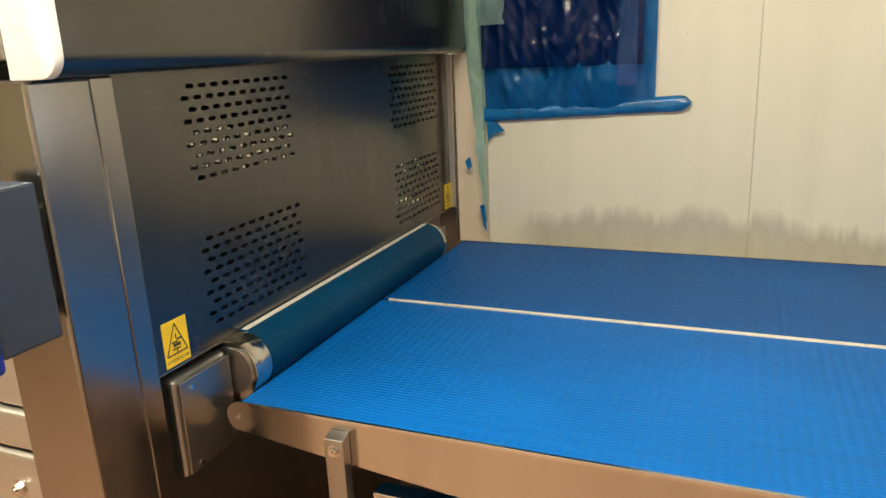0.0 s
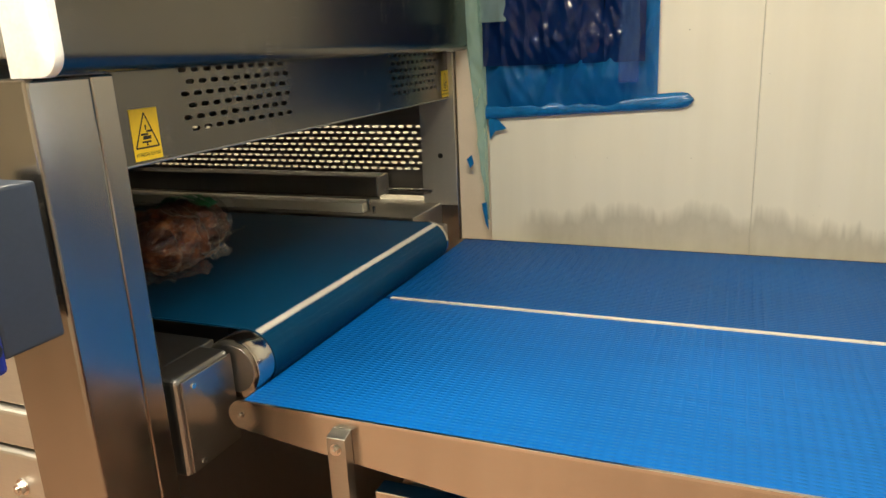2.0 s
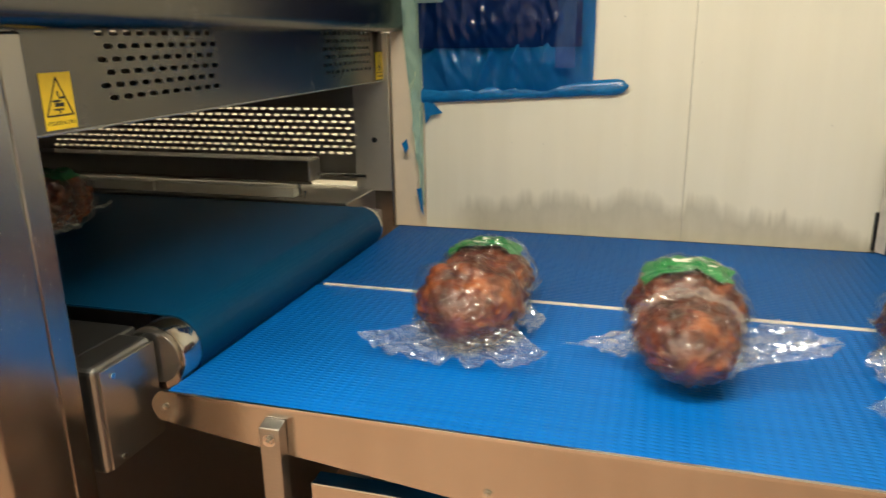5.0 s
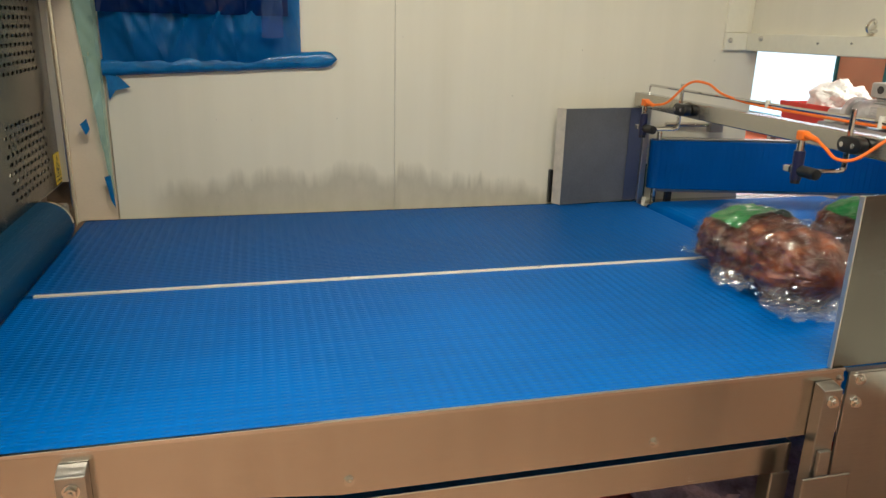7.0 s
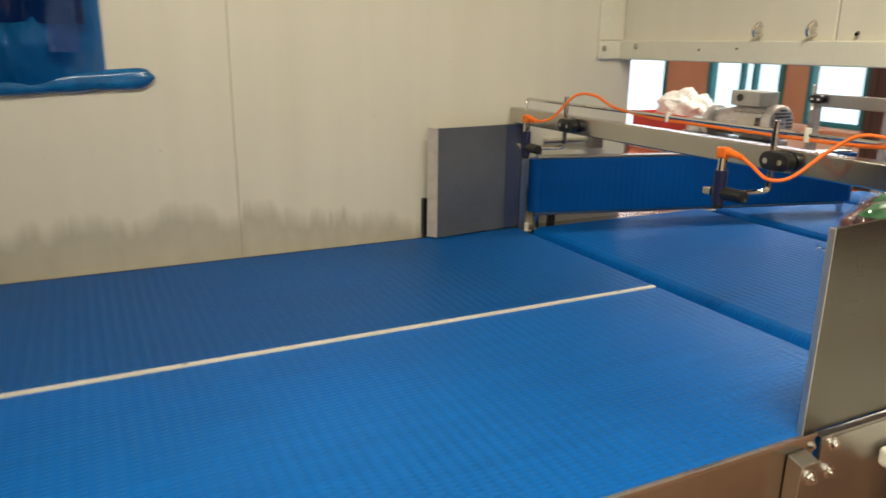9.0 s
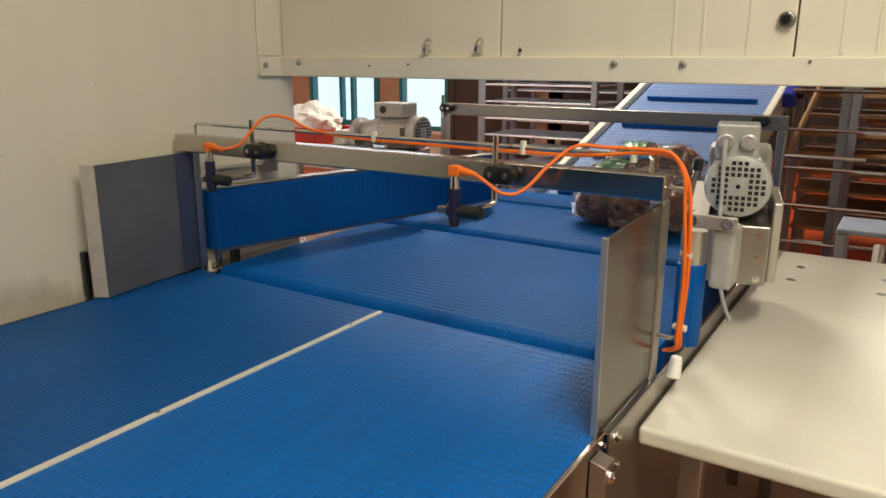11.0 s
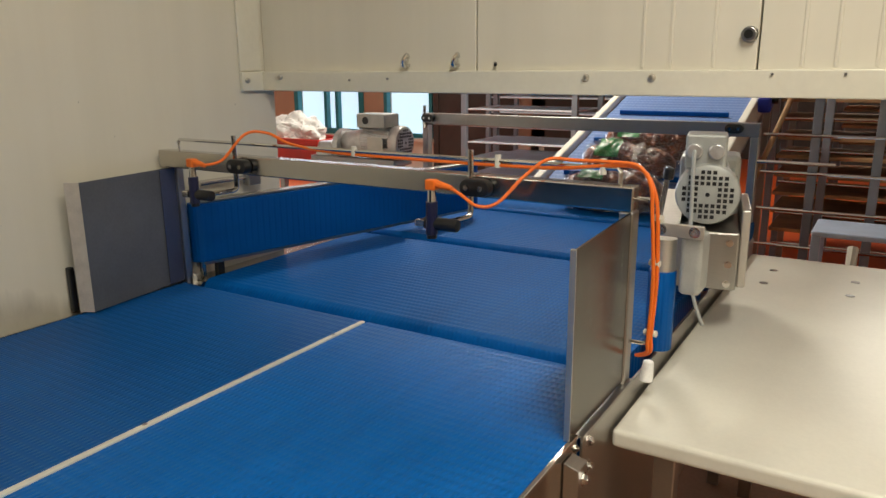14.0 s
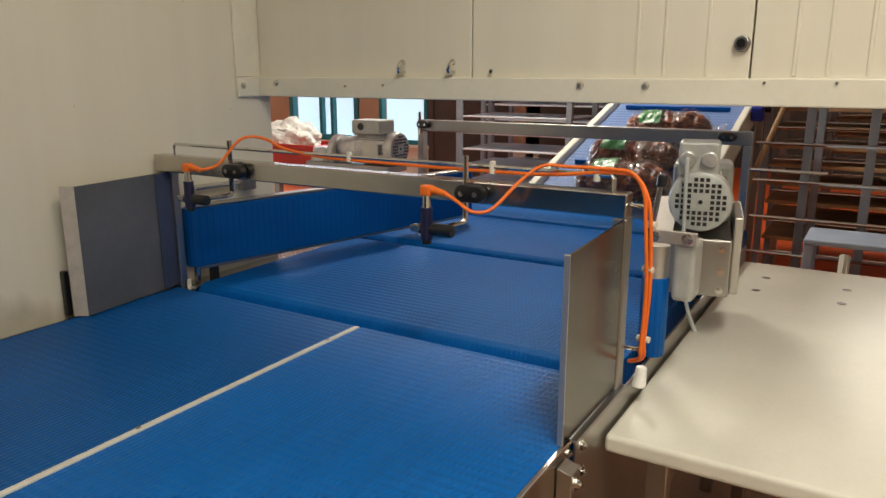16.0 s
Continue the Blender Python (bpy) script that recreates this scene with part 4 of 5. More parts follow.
for p, q in (((1.686, 0.62, 1.279), (1.686, 0.62, 1.300)), ((1.686, 0.27, 1.277), (1.686, 0.27, 1.302)), ((1.686, 0.06, 1.278), (1.686, 0.06, 1.306)), ((1.680, -0.052, 1.21), (1.684, -0.034, 1.21)), ((1.680, -0.052, 1.13), (1.684, -0.034, 1.13)), ((1.680, -0.054, 1.0), (1.684, -0.032, 1.0))):
    part("cable_tie", rod(p, q, 0.0062, 8), PE_WHITE, cab, "white cable tie")

# second frame further on
fr2 = thing("sensor_gantry", "second steel cross frame over the line", "gantry")
part("cross_beam", box(3.245, 3.285, 0.03, 1.46, 1.214, 1.264, 0.003), STEEL_DARK, fr2)
part("post", box(3.245, 3.285, 0.031, 0.06, 0.3, 1.2135, 0.003), STEEL, fr2)
part("post", box(3.245, 3.285, 1.43, 1.459, 0.3, 1.2135, 0.003), STEEL, fr2)
clamp(fr2, 3.245, 1.42, 1.244)
clamp(fr2, 3.245, 0.115, 1.244)
part("rod", rod((3.235, 1.44, 1.20), (3.235, 1.44, 1.30), 0.007, 8), CHROME, fr2)
part("side_rod", rod((3.25, 0.03, 1.13), (3.25, -0.22, 1.13), 0.007, 8), CHROME, fr2)


# ---- drives ----
def fan_cover(parent, c, axis, r, material, length):
    """A motor's fan cover with a grid of square openings on its face, and the finned body behind it."""
    a = Vector(axis)
    c = Vector(c)
    cover = part("fan_cover", rod(c, c + a * 0.05, r, 40, None, 0.012), material, parent, "grey fan cover", smooth=True)
    u = Vector((0, 0, 1))
    v = a.cross(u).normalized()
    n = 9
    st = r * 1.62 / n
    bm = bmesh.new()
    for i in range(n):
        for j in range(n):
            p, q = (i - (n - 1) / 2) * st, (j - (n - 1) / 2) * st
            d = math.hypot(p, q)
            if d > r * 0.80 or max(abs(p), abs(q)) < st * 1.2:
                continue
            w = st * 0.33
            vs = [bm.verts.new(c - a * 0.0012 + u * (p + s * w) + v * (q + k * w)) for s, k in ((-1, -1), (1, -1), (1, 1), (-1, 1))]
            f = bm.faces.new(vs)
    ex = bmesh.ops.extrude_face_region(bm, geom=bm.faces[:])
    bmesh.ops.translate(bm, vec=a * 0.004, verts=[e for e in ex["geom"] if isinstance(e, bmesh.types.BMVert)])
    part("grille_opening", bm, BLACK, cover, "dark square fan openings")
    part("hub", rod(c - a * 0.002, c + a * 0.004, r * 0.07, 12), BLACK, cover)
    body = bmesh.new()
    cy(body, c + a * 0.05, c + a * (0.05 + length), r * 0.84, 32)
    for k in range(20):
        t = 2 * math.pi * k / 20
        d = u * math.cos(t) + v * math.sin(t)
        m = Matrix(((a.x, d.x, a.cross(d).x, 0), (a.y, d.y, a.cross(d).y, 0), (a.z, d.z, a.cross(d).z, 0), (0, 0, 0, 1)))
        bx(body, 0.055, 0.045 + length, r * 0.8, r * 0.97, -0.002, 0.002, m=Matrix.Translation(c) @ m)
    part("motor_body", body, material, parent, "finned motor body")


MX, MY, MZ = 2.12, -0.034, 1.184
drive = thing("gear_motor", "grey gear motor on a stainless bracket beside the line", "motor", m=pose(MX, MY, 0, 0, 0, 11) @ pose(-MX, -MY, 0))
fan_cover(drive, (MX, MY, MZ), (1, 0, 0), 0.070, ALU, 0.13)
part("terminal_box", box(MX + 0.01, MX + 0.10, MY - 0.034, MY + 0.054, MZ + 0.055, MZ + 0.133, 0.006), ALU, drive, "grey terminal box")
for yy in (0.034, -0.012):
    part("cable_gland", rod((MX - 0.006, MY + yy, MZ + 0.096), (MX + 0.012, MY + yy, MZ + 0.096), 0.017, 16, None, 0.003), ALU_BRIGHT, drive)
part("motor_cable", tube(bmesh.new(), [(MX - 0.006, MY + 0.034, MZ + 0.096), (MX - 0.022, MY + 0.034, MZ + 0.085), (MX - 0.026, MY + 0.032, MZ), (MX - 0.028, MY + 0.026, MZ - 0.15), (MX - 0.03, MY + 0.01, MZ - 0.24), (MX - 0.02, MY - 0.012, MZ - 0.30)], 0.0045, 8), CABLE_GREY, drive, "grey motor cable", smooth=True)
part("gearbox", box(MX + 0.16, MX + 0.28, MY - 0.07, MY + 0.07, MZ - 0.075, MZ + 0.07, 0.012), ALU, drive)
part("bracket_box", box(MX - 0.01, MX + 0.30, MY - 0.075, MY + 0.105, MZ - 0.215, MZ - 0.082, 0.004), STEEL, drive, "stainless drive bracket")
part("side_box", box(MX + 0.02, MX + 0.26, MY - 0.096, MY - 0.0765, MZ - 0.215, MZ - 0.034, 0.004), SATIN, drive, "bright stainless side cover")
part("top_cover", prism([(MX + 0.0, MZ - 0.081), (MX + 0.25, MZ - 0.03), (MX + 0.25, MZ - 0.081)], "y", MY + 0.055, MY + 0.104), SATIN, drive, "sloping bright cover")
part("bracket_side", box(MX + 0.30, MX + 0.34, MY - 0.10, MY + 0.09, MZ - 0.25, MZ - 0.05, 0.004), STEEL_DARK, drive)
for zz in (-0.105, -0.155, -0.20):
    bolt(drive, (MX - 0.01, MY - 0.055, MZ + zz), (-1, 0, 0), 0.006)
part("tension_screw", rod((MX + 0.0, MY + 0.10, MZ - 0.06), (MX + 0.0, MY + 0.085, MZ + 0.06), 0.006, 10), CHROME, drive)
part("tension_knob", rod((MX, MY + 0.087, MZ + 0.03), (MX, MY + 0.084, MZ + 0.058), 0.012, 12, None, 0.004), BLACK, drive, "black knob")

guide = thing("guide_roller", "upright roller with a ribbed blue belt at the line's edge", "roller")
part("roller_core", rod((1.862, -0.012, 0.905), (1.862, -0.012, 1.135), 0.024, 24), SATIN, guide, smooth=True)
part("roller_belt", rod((1.862, -0.012, 0.9045), (1.862, -0.012, 1.070), 0.027, 28, None, 0.002), BELT_GUARD, guide, "ribbed blue belt", smooth=True)
part("mount_plate", box(1.828, 1.836, -0.092, 0.004, 1.146, 1.172, 0.002), SATIN, guide, "bolted steel plate")
for yy in (-0.012, -0.075):
    bolt(guide, (1.828, yy, 1.159), (-1, 0, 0), 0.008)
part("mount_block", box(1.838, 1.91, -0.090, -0.048, 1.03, 1.150, 0.010, 3), ALU, guide, "steel mounting block")


drive = thing("gear_motor", "grey gear motor at the far end of the side belt", "motor")
fan_cover(drive, (3.0, 1.385, 1.155), (0, 1, 0), 0.072, ALU_BRIGHT, 0.15)
part("terminal_box", box(2.94, 3.05, 1.45, 1.60, 1.215, 1.275, 0.006), ALU, drive, "grey terminal box")
part("gland_hole", rod((2.938, 1.55, 1.247), (2.945, 1.55, 1.247), 0.016, 14), BLACK, drive)
part("name_plate", box(2.922, 2.926, 1.45, 1.53, 1.12, 1.18, 0.001), STRIP, drive, "pale type plate")
part("gearbox", rod((3.0, 1.585, 1.15), (3.0, 1.70, 1.14), 0.062, 24, 0.05, 0.008), ALU_BRIGHT, drive, smooth=True)
part("flange", rod((3.0, 1.70, 1.13), (3.0, 1.73, 1.13), 0.075, 24, None, 0.004), ALU_BRIGHT, drive)
part("gear_foot", box(2.93, 3.07, 1.40, 1.86, 1.055, 1.085, 0.006), STEEL_DARK, drive)
part("gear_head", rod((2.99, 1.80, 1.085), (2.99, 1.80, 1.145), 0.06, 20, 0.045, 0.006), ALU_BRIGHT, drive, smooth=True)
part("pedestal", box(2.95, 3.05, 1.42, 1.84, 0.0, 1.054, 0.004), STEEL_DARK, drive)

# ---- inclined conveyor ----
SL = math.atan(0.30)
inc = thing("incline_conveyor", "inclined pale blue cleated belt between white side rails", "conveyor belt", m=pose(3.30, 0, 0.895, 0, -math.degrees(SL), 0))
part("belt", box(0.0, 3.6, 0.275, 0.965, -0.04, 0.0, 0.004), BELT_PALE, inc, "pale blue belt")
for y0, y1 in ((0.235, 0.272), (0.968, 1.005)):
    part("side_rail", box(-0.02, 3.6, y0, y1, -0.09, 0.035, 0.008, 3), PE_WHITE, inc, "white plastic side rail")
part("under_frame", box(0.1, 3.5, 0.25, 0.99, -0.14, -0.095, 0.004), STEEL_DARK, inc)
for x in (0.35, 1.8, 3.2):
    for y in (0.26, 0.96):
        h = 0.895 + math.sin(SL) * x - 0.12
        bmq = box(-0.02, 0.02, -0.02, 0.02, -h / math.cos(SL) * 0.0 - h, -0.0, 0.003, 2, pose(x, y, -0.11, 0, math.degrees(SL), 0))
        part("leg", bmq, STEEL, inc)
part("bearing", box(1.25, 1.36, 0.17, 0.232, -0.03, 0.05, 0.01), NAVY, inc, "blue bearing block")
part("bearing_knob", rod((1.30, 0.17, 0.03), (1.30, 0.14, 0.03), 0.025, 14, None, 0.005), BLACK, inc)
cleats = thing("belt_cleats", "dark blue cleats on the inclined belt", "belt cleat", m=pose(3.30, 0, 0.895, 0, -math.degrees(SL), 0))
for k in range(-3, 6):
    x = 0.14 + 0.40 * k
    if x > 3.5:
        continue
    part("cleat", box(x, x + 0.014, 0.34, 0.90, 0.002, 0.026, 0.003), BELT_GUARD, cleats)

# ---- white work table ----
table = thing("work_table", "white plastic topped work table beside the line", "table")
part("tabletop", box(1.572, 2.99, -0.80, -0.016, 0.819, 0.853, 0.009, 4), PE_WHITE, table, "thick white polyethylene board")
for x, y in ((2.80, -0.111), (2.642, -0.105), (2.628, -0.326), (2.78, -0.332), (1.75, -0.7), (1.85, -0.7)):
    part("countersunk_screw", rod((x, y, 0.8525), (x, y, 0.854), 0.012, 16), STEEL_DARK, table)
part("table_frame", box(1.70, 2.95, -0.75, -0.05, 0.775, 0.818, 0.003), STEEL_DARK, table)
for x, y in ((1.72, -0.73), (1.72, -0.08), (2.92, -0.73), (2.92, -0.08)):
    part("leg", box(x - 0.02, x + 0.02, y - 0.02, y + 0.02, 0.0, 0.774, 0.003), STEEL, table)

# ---- far room furniture ----
stool = thing("step_stool", "pale blue-grey steel step stool", "stool")
part("seat", box(3.86, 4.16, -0.52, -0.125, 0.748, 0.773, 0.006), STOOL, stool)
for x, y in ((3.88, -0.145), (4.14, -0.145), (4.14, -0.50), (3.88, -0.50)):
    part("leg", box(x - 0.018, x + 0.018, y - 0.018, y + 0.018, 0.0, 0.7475, 0.003), STOOL, stool)
part("step", box(3.62, 3.82, -0.46, -0.30, 0.36, 0.385, 0.004), STOOL, stool)
for y in (-0.29, -0.47):
    b = part("side_bar", tube(bmesh.new(), [(3.85, y, 0.72), (3.63, y, 0.37), (3.48, y, 0.0)], 0.022, 8, False), PE_WHITE, stool, "slanted pale side bar")


def rack(x, y, ang, w, depth, h, levels, shelf, label, group, low=0.22):
    r = thing("shelf_rack", label, "rack", group, m=pose(x, y, 0, 0, 0, ang))
    for a in (0, w):
        for b in (0, depth):
            part("upright", box(a - 0.02, a + 0.02, b - 0.02, b + 0.02, 0.0, h, 0.003), RACK_GREY, r)
    for k in range(levels):
        z = low + (h - low - 0.13) * k / (levels - 1)
        part("shelf", box(0.025, w - 0.025, 0.0, depth, z, z + (0.012 if shelf is TRAY else 0.022), 0.003), shelf, r)
        part("shelf_bar", rod((0.0, -0.03, z - 0.012), (w, -0.03, z - 0.012), 0.011, 8), STEEL, r)
    return r


rack(5.9, -1.25, 90, 1.50, 0.55, 1.95, 13, WOOD, "steel rack with brown wooden shelves", "wooden shelf racks", 0.45)
rack(5.9, -2.85, 90, 1.50, 0.55, 1.95, 13, WOOD, "steel rack with brown wooden shelves", "wooden shelf racks", 0.45)
rails = thing("rail_rack", "open steel rack of round rails", "rack")
for x, y in ((4.3, -0.068), (4.3, -0.33), (4.3, -1.2), (5.0, -0.068), (5.0, -1.2)):
    part("upright", box(x - 0.018, x + 0.018, y - 0.02, y + 0.02, 0.0, 2.0, 0.003), RACK_GREY, rails)
for z in (0.42, 0.60, 0.78, 0.96, 1.14, 1.32):
    part("rail", rod((4.28, 0.16, z), (4.28, -1.25, z), 0.008, 8), CHROME, rails)
    part("rail", rod((5.02, 0.16, z + 0.03), (5.02, -1.25, z + 0.03), 0.008, 8), CHROME, rails)
rack(5.6, 1.45, 90, 0.85, 0.5, 2.0, 15, TRAY, "steel smoking trolley with bare shelves", "steel trolleys")
rack(7.6, -2.6, 90, 2.6, 0.6, 2.0, 11, WOOD, "steel rack with brown wooden shelves", "wooden shelf racks", 0.6)
rack(7.2, 1.4, 90, 1.5, 0.6, 2.0, 13, TRAY, "steel smoking trolley with bare shelves", "steel trolleys")
pole = thing("wooden_pole", "pale wooden pole leaning on the rack", "pole")
part("shaft", rod((4.25, 0.30, 0.55), (4.52, 0.0, 1.55), 0.013, 10), WOOD, pole)
part("pole_tip", rod((4.06, 0.50, 0.0), (4.25, 0.30, 0.55), 0.013, 10), WOOD, pole)

crate = thing("plastic_crate", "red plastic crate on a steel stand", "crate")
for y0, y1, x0, x1 in ((2.62, 2.64, 3.85, 4.2), (3.22, 3.24, 3.85, 4.2), (2.64, 3.22, 3.85, 3.87), (2.64, 3.22, 4.18, 4.2)):
    part("crate_wall", box(x0, x1, y0, y1, 0.88, 1.035, 0.004), RED, crate)
part("crate_base", box(3.85, 4.2, 2.62, 3.24, 0.86, 0.879, 0.004), RED, crate)
part("crate_rim", box(3.835, 3.849, 2.61, 3.25, 1.01, 1.04, 0.004), RED, crate)
st = thing("steel_stand", "plain steel stand under the crate", "stand")
part("stand_top", box(3.8, 4.25, 2.55, 3.3, 0.83, 0.859, 0.003), STEEL, st)
for x, y in ((3.83, 2.58), (4.22, 2.58), (3.83, 3.27), (4.22, 3.27)):
    part("leg", box(x - 0.02, x + 0.02, y - 0.02, y + 0.02, 0, 0.829), STEEL, st)
bm = bmesh.new()
bmesh.ops.create_icosphere(bm, subdivisions=5, radius=1.0)
for v in bm.verts:
    n = v.co.normalized()
    k = 1 + 0.28 * noise.noise(n * 2.2) + 0.16 * abs(noise.noise(n * 6)) + 0.05 * noise.noise(n * 15)
    v.co = Vector((4.02 + n.x * 0.13 * k, 2.95 + n.y * 0.19 * k, max(0.881, 1.045 + n.z * 0.13 * k)))
sk = tagged(part("plastic_sack", bm, SACK, None, smooth=True), "crumpled white plastic sack in a red crate", "sack")

# floor clutter under the line
bm = bmesh.new()
bmesh.ops.create_icosphere(bm, subdivisions=5, radius=1.0)
for v in bm.verts:
    n = v.co.normalized()
    k = 1 + 0.25 * noise.noise(n * 2.6 + Vector((3, 1, 0))) + 0.10 * abs(noise.noise(n * 8))
    v.co = Vector((1.62 + n.x * 0.26 * k, 0.42 + n.y * 0.22 * k, max(0.281, 0.38 + n.z * 0.12 * k)))
tagged(part("film_bag", bm, LILAC, None, smooth=True), "crumpled lilac printed plastic bag under the conveyor", "bag")
crate = thing("plastic_crate", "dark red plastic crate under the conveyor", "crate")
for x0, x1, y0, y1 in ((1.25, 1.275, 0.18, 0.72), (2.0, 2.025, 0.18, 0.72), (1.275, 2.0, 0.18, 0.205), (1.275, 2.0, 0.695, 0.72)):
    part("crate_wall", box(x0, x1, y0, y1, 0.02, 0.36, 0.004), MAGENTA, crate)
part("crate_base", box(1.25, 2.025, 0.18, 0.72, 0.0, 0.019), MAGENTA, crate)
part("crate_filling", box(1.28, 1.99, 0.21, 0.69, 0.02, 0.28, 0.01), MAGENTA, crate)
tray = thing("shallow_tray", "red and white shallow tray on the floor", "tray")
part("tray_body", box(0.75, 1.2, 0.35, 0.75, 0.0, 0.12, 0.01), RED, tray)
part("tray_rim", box(0.74, 1.21, 0.34, 0.76, 0.12, 0.15, 0.006), PE_WHITE, tray)


# ---- packed hams ----
def ham_pack(seed, folded=False):
    """A netted smoked ham lying along y, about 0.36 m long, in a crinkled clear bag with a green label."""
    pk = thing("ham_pack", "netted brown smoked ham in clear bag with green label", "packed ham", "packed hams")
    L, RX, RZ = 0.204, 0.107, 0.088

    def skin(u, a, grow=0.0, net=True):
        # u along the ham, -1 to 1; a round it
        k = max(0.0, 1 - abs(u) ** (3.0 if u < 0 else 4.2)) ** 0.5
        k *= (0.95 + 0.05 * math.cos(3 * u + seed)) * (1 - 0.15 * math.exp(-((u + 0.16) / 0.13) ** 2))
        p = Vector((math.cos(a), u * 1.8, math.sin(a)))
        k *= 1 + 0.12 * noise.noise(p * 1.4 + Vector((seed, 0, 0)))
        if folded and u < 0:
            k *= 1 - 0.14 * min(1, -u * 2.5)
        if net:
            ring = abs(math.sin(u * 9 + 0.6 * math.sin(a * 2 + seed))) ** 0.45
            rib = abs(math.sin(a * 4.5 + seed + 0.5 * math.sin(u * 5))) ** 0.5
            k *= 0.87 + 0.13 * ring + 0.05 * ring * rib + 0.12 * noise.noise(p * 3.2) + 0.09 * noise.noise(p * 7)
        else:
            pleat = abs(noise.noise(Vector((math.cos(a) * 2.2, u * 8, math.sin(a) * 2.2 + seed))))
            k *= 1.02 + 0.13 * pleat + 0.16 * abs(noise.noise(p * 4 + Vector((0, seed, 0)))) + 0.03 * abs(noise.noise(p * 11)) + 0.10 * abs(math.sin(a * 8 + 2 * u + seed)) * abs(u) ** 4
        x, z = (RX * k + grow) * math.cos(a), (RZ * k + grow) * math.sin(a)
        z = max(z, -RZ * 0.80 - grow * 0.4)
        return Vector((x, u * (L + grow), z + RZ * 0.80 + 0.003))

    def shell(nu, na, grow, net):
        bm = bmesh.new()
        rings = []
        for i in range(nu + 1):
            u = -0.995 + 1.99 * i / nu
            u = math.sin(u * math.pi / 2)
            rings.append([bm.verts.new(skin(u, 2 * math.pi * j / na, grow, net)) for j in range(na)])
        for a, b in zip(rings, rings[1:]):
            for j in range(na):
                bm.faces.new((a[j], a[(j + 1) % na], b[(j + 1) % na], b[j]))
        bm.faces.new(rings[0][::-1])
        bm.faces.new(rings[-1])
        return bm

    def patch(rows):
        bm = bmesh.new()
        vs = [[bm.verts.new(p) for p in row] for row in rows]
        for a, b in zip(vs, vs[1:]):
            for j in range(len(a) - 1):
                bm.faces.new((a[j], a[j + 1], b[j + 1], b[j]))
        return bm

    part("ham", shell(110, 96, 0.0, True), MEAT, pk, "dark brown netted ham", smooth=True)
    label = part("label", patch([[skin(0.10 + 0.50 * i / 12, math.radians(46 + 92 * j / 12), 0.0035, False) for j in range(13)] for i in range(13)]), GREEN, pk, "green printed label", smooth=True)
    bm = bmesh.new()
    for u0, a0, a1 in ((0.40, 62, 70), (0.40, 75, 83), (0.40, 88, 96), (0.30, 66, 104), (0.22, 70, 92)):
        q = [skin(u0 + du, math.radians(a), 0.0055, False) for du, a in ((0, a0), (0, a1), (0.04, a1), (0.04, a0))]
        bm.faces.new([bm.verts.new(p) for p in q])
    part("label_bars", bm, PE_WHITE, label, "unreadable pale print")
    part("bag", shell(72, 66, 0.006, False), WRAP, pk, "clear crinkled vacuum bag")

    def skirt(sgn, reach, wide, nx=44, ny=12):
        # the flat sealed end: hugs the ham's foot, spreads over the belt, drawn out into two ears
        rows = []
        for i in range(ny + 1):
            w = i / ny
            row = []
            for j in range(nx + 1):
                q = j / nx * 2 - 1
                ear = abs(q) ** 3
                x = q * (0.082 + (wide - 0.082) * w ** 0.8) * (1 + 0.05 * noise.noise(Vector((q * 4, seed, w))))
                y = sgn * (L * 0.72 + (reach + 0.055) * w - 0.02 * ear * w - 0.05 * (1 - w) * q * q)
                crumple = abs(noise.noise(Vector((q * 6, w * 1.1, seed)))) + 0.35 * abs(noise.noise(Vector((q * 15, w * 3, seed + 4))))
                z = 0.055 * (1 - w) ** 1.6 * (1 - 0.4 * q * q) + 0.005 + 0.030 * crumple * (0.6 + 0.4 * w) + 0.035 * ear * w
                row.append(Vector((x, y, z)))
            rows.append(row)
        return patch(rows)

    def fin(sgn, u0, u1, reach, lift):
        rows = []
        for i in range(9):
            w = i / 8
            row = []
            for j in range(19):
                v = j / 18
                b = skin(u0 + (u1 - u0) * v, 0.0 if sgn > 0 else math.pi, 0.004, False)
                out = reach * w * math.sin(math.pi * (0.08 + 0.84 * v)) * (0.75 + 0.4 * noise.noise(Vector((v * 6, seed, sgn))))
                z = 0.035 * (1 - w) + 0.005 + lift * w + 0.03 * abs(noise.noise(Vector((v * 9, w * 2.2, seed + sgn))))
                row.append(Vector((b.x * (1 - 0.12 * (1 - w)) + sgn * out, b.y + 0.03 * w * (0.5 - v), z)))
            rows.append(row)
        return patch(rows)

    if folded:
        # the sealed end is turned back over the waist and stands out on both sides
        part("bag_end", fin(1, -0.80, 0.20, 0.190, 0.075), WRAP_END, pk, "large shiny ear of the folded bag end")
        part("bag_end", fin(-1, -0.50, 0.12, 0.130, 0.02), WRAP_END, pk, "large shiny ear of the folded bag end")
        ridge = [[skin(-0.30 + 0.16 * i / 5, math.radians(8 + 164 * j / 40), 0.005 + 0.017 * math.sin(math.pi * i / 5) * (0.5 + abs(noise.noise(Vector((j * 0.35, i * 0.5, seed))))), False) for j in range(41)] for i in range(6)]
        part("bag_fold", patch(ridge), WRAP_END, pk, "crumpled fold of the bag over the waist")
    else:
        part("bag_end", skirt(-1, 0.050, 0.192), WRAP_END, pk, "flared crumpled end of the bag")
        for sgn in (-1, 1):
            part("bag_fin", fin(sgn, -0.45, 0.25, 0.045, 0.01), WRAP_END, pk, "crumpled side fin of the bag")
    part("bag_end", skirt(1, 0.02, 0.115, 26, 8), WRAP_END, pk, "small crumpled far end of the bag")
    return pk


PACKS = [ham_pack(1.3), ham_pack(4.1, True), ham_pack(7.7), ham_pack(2.2)]


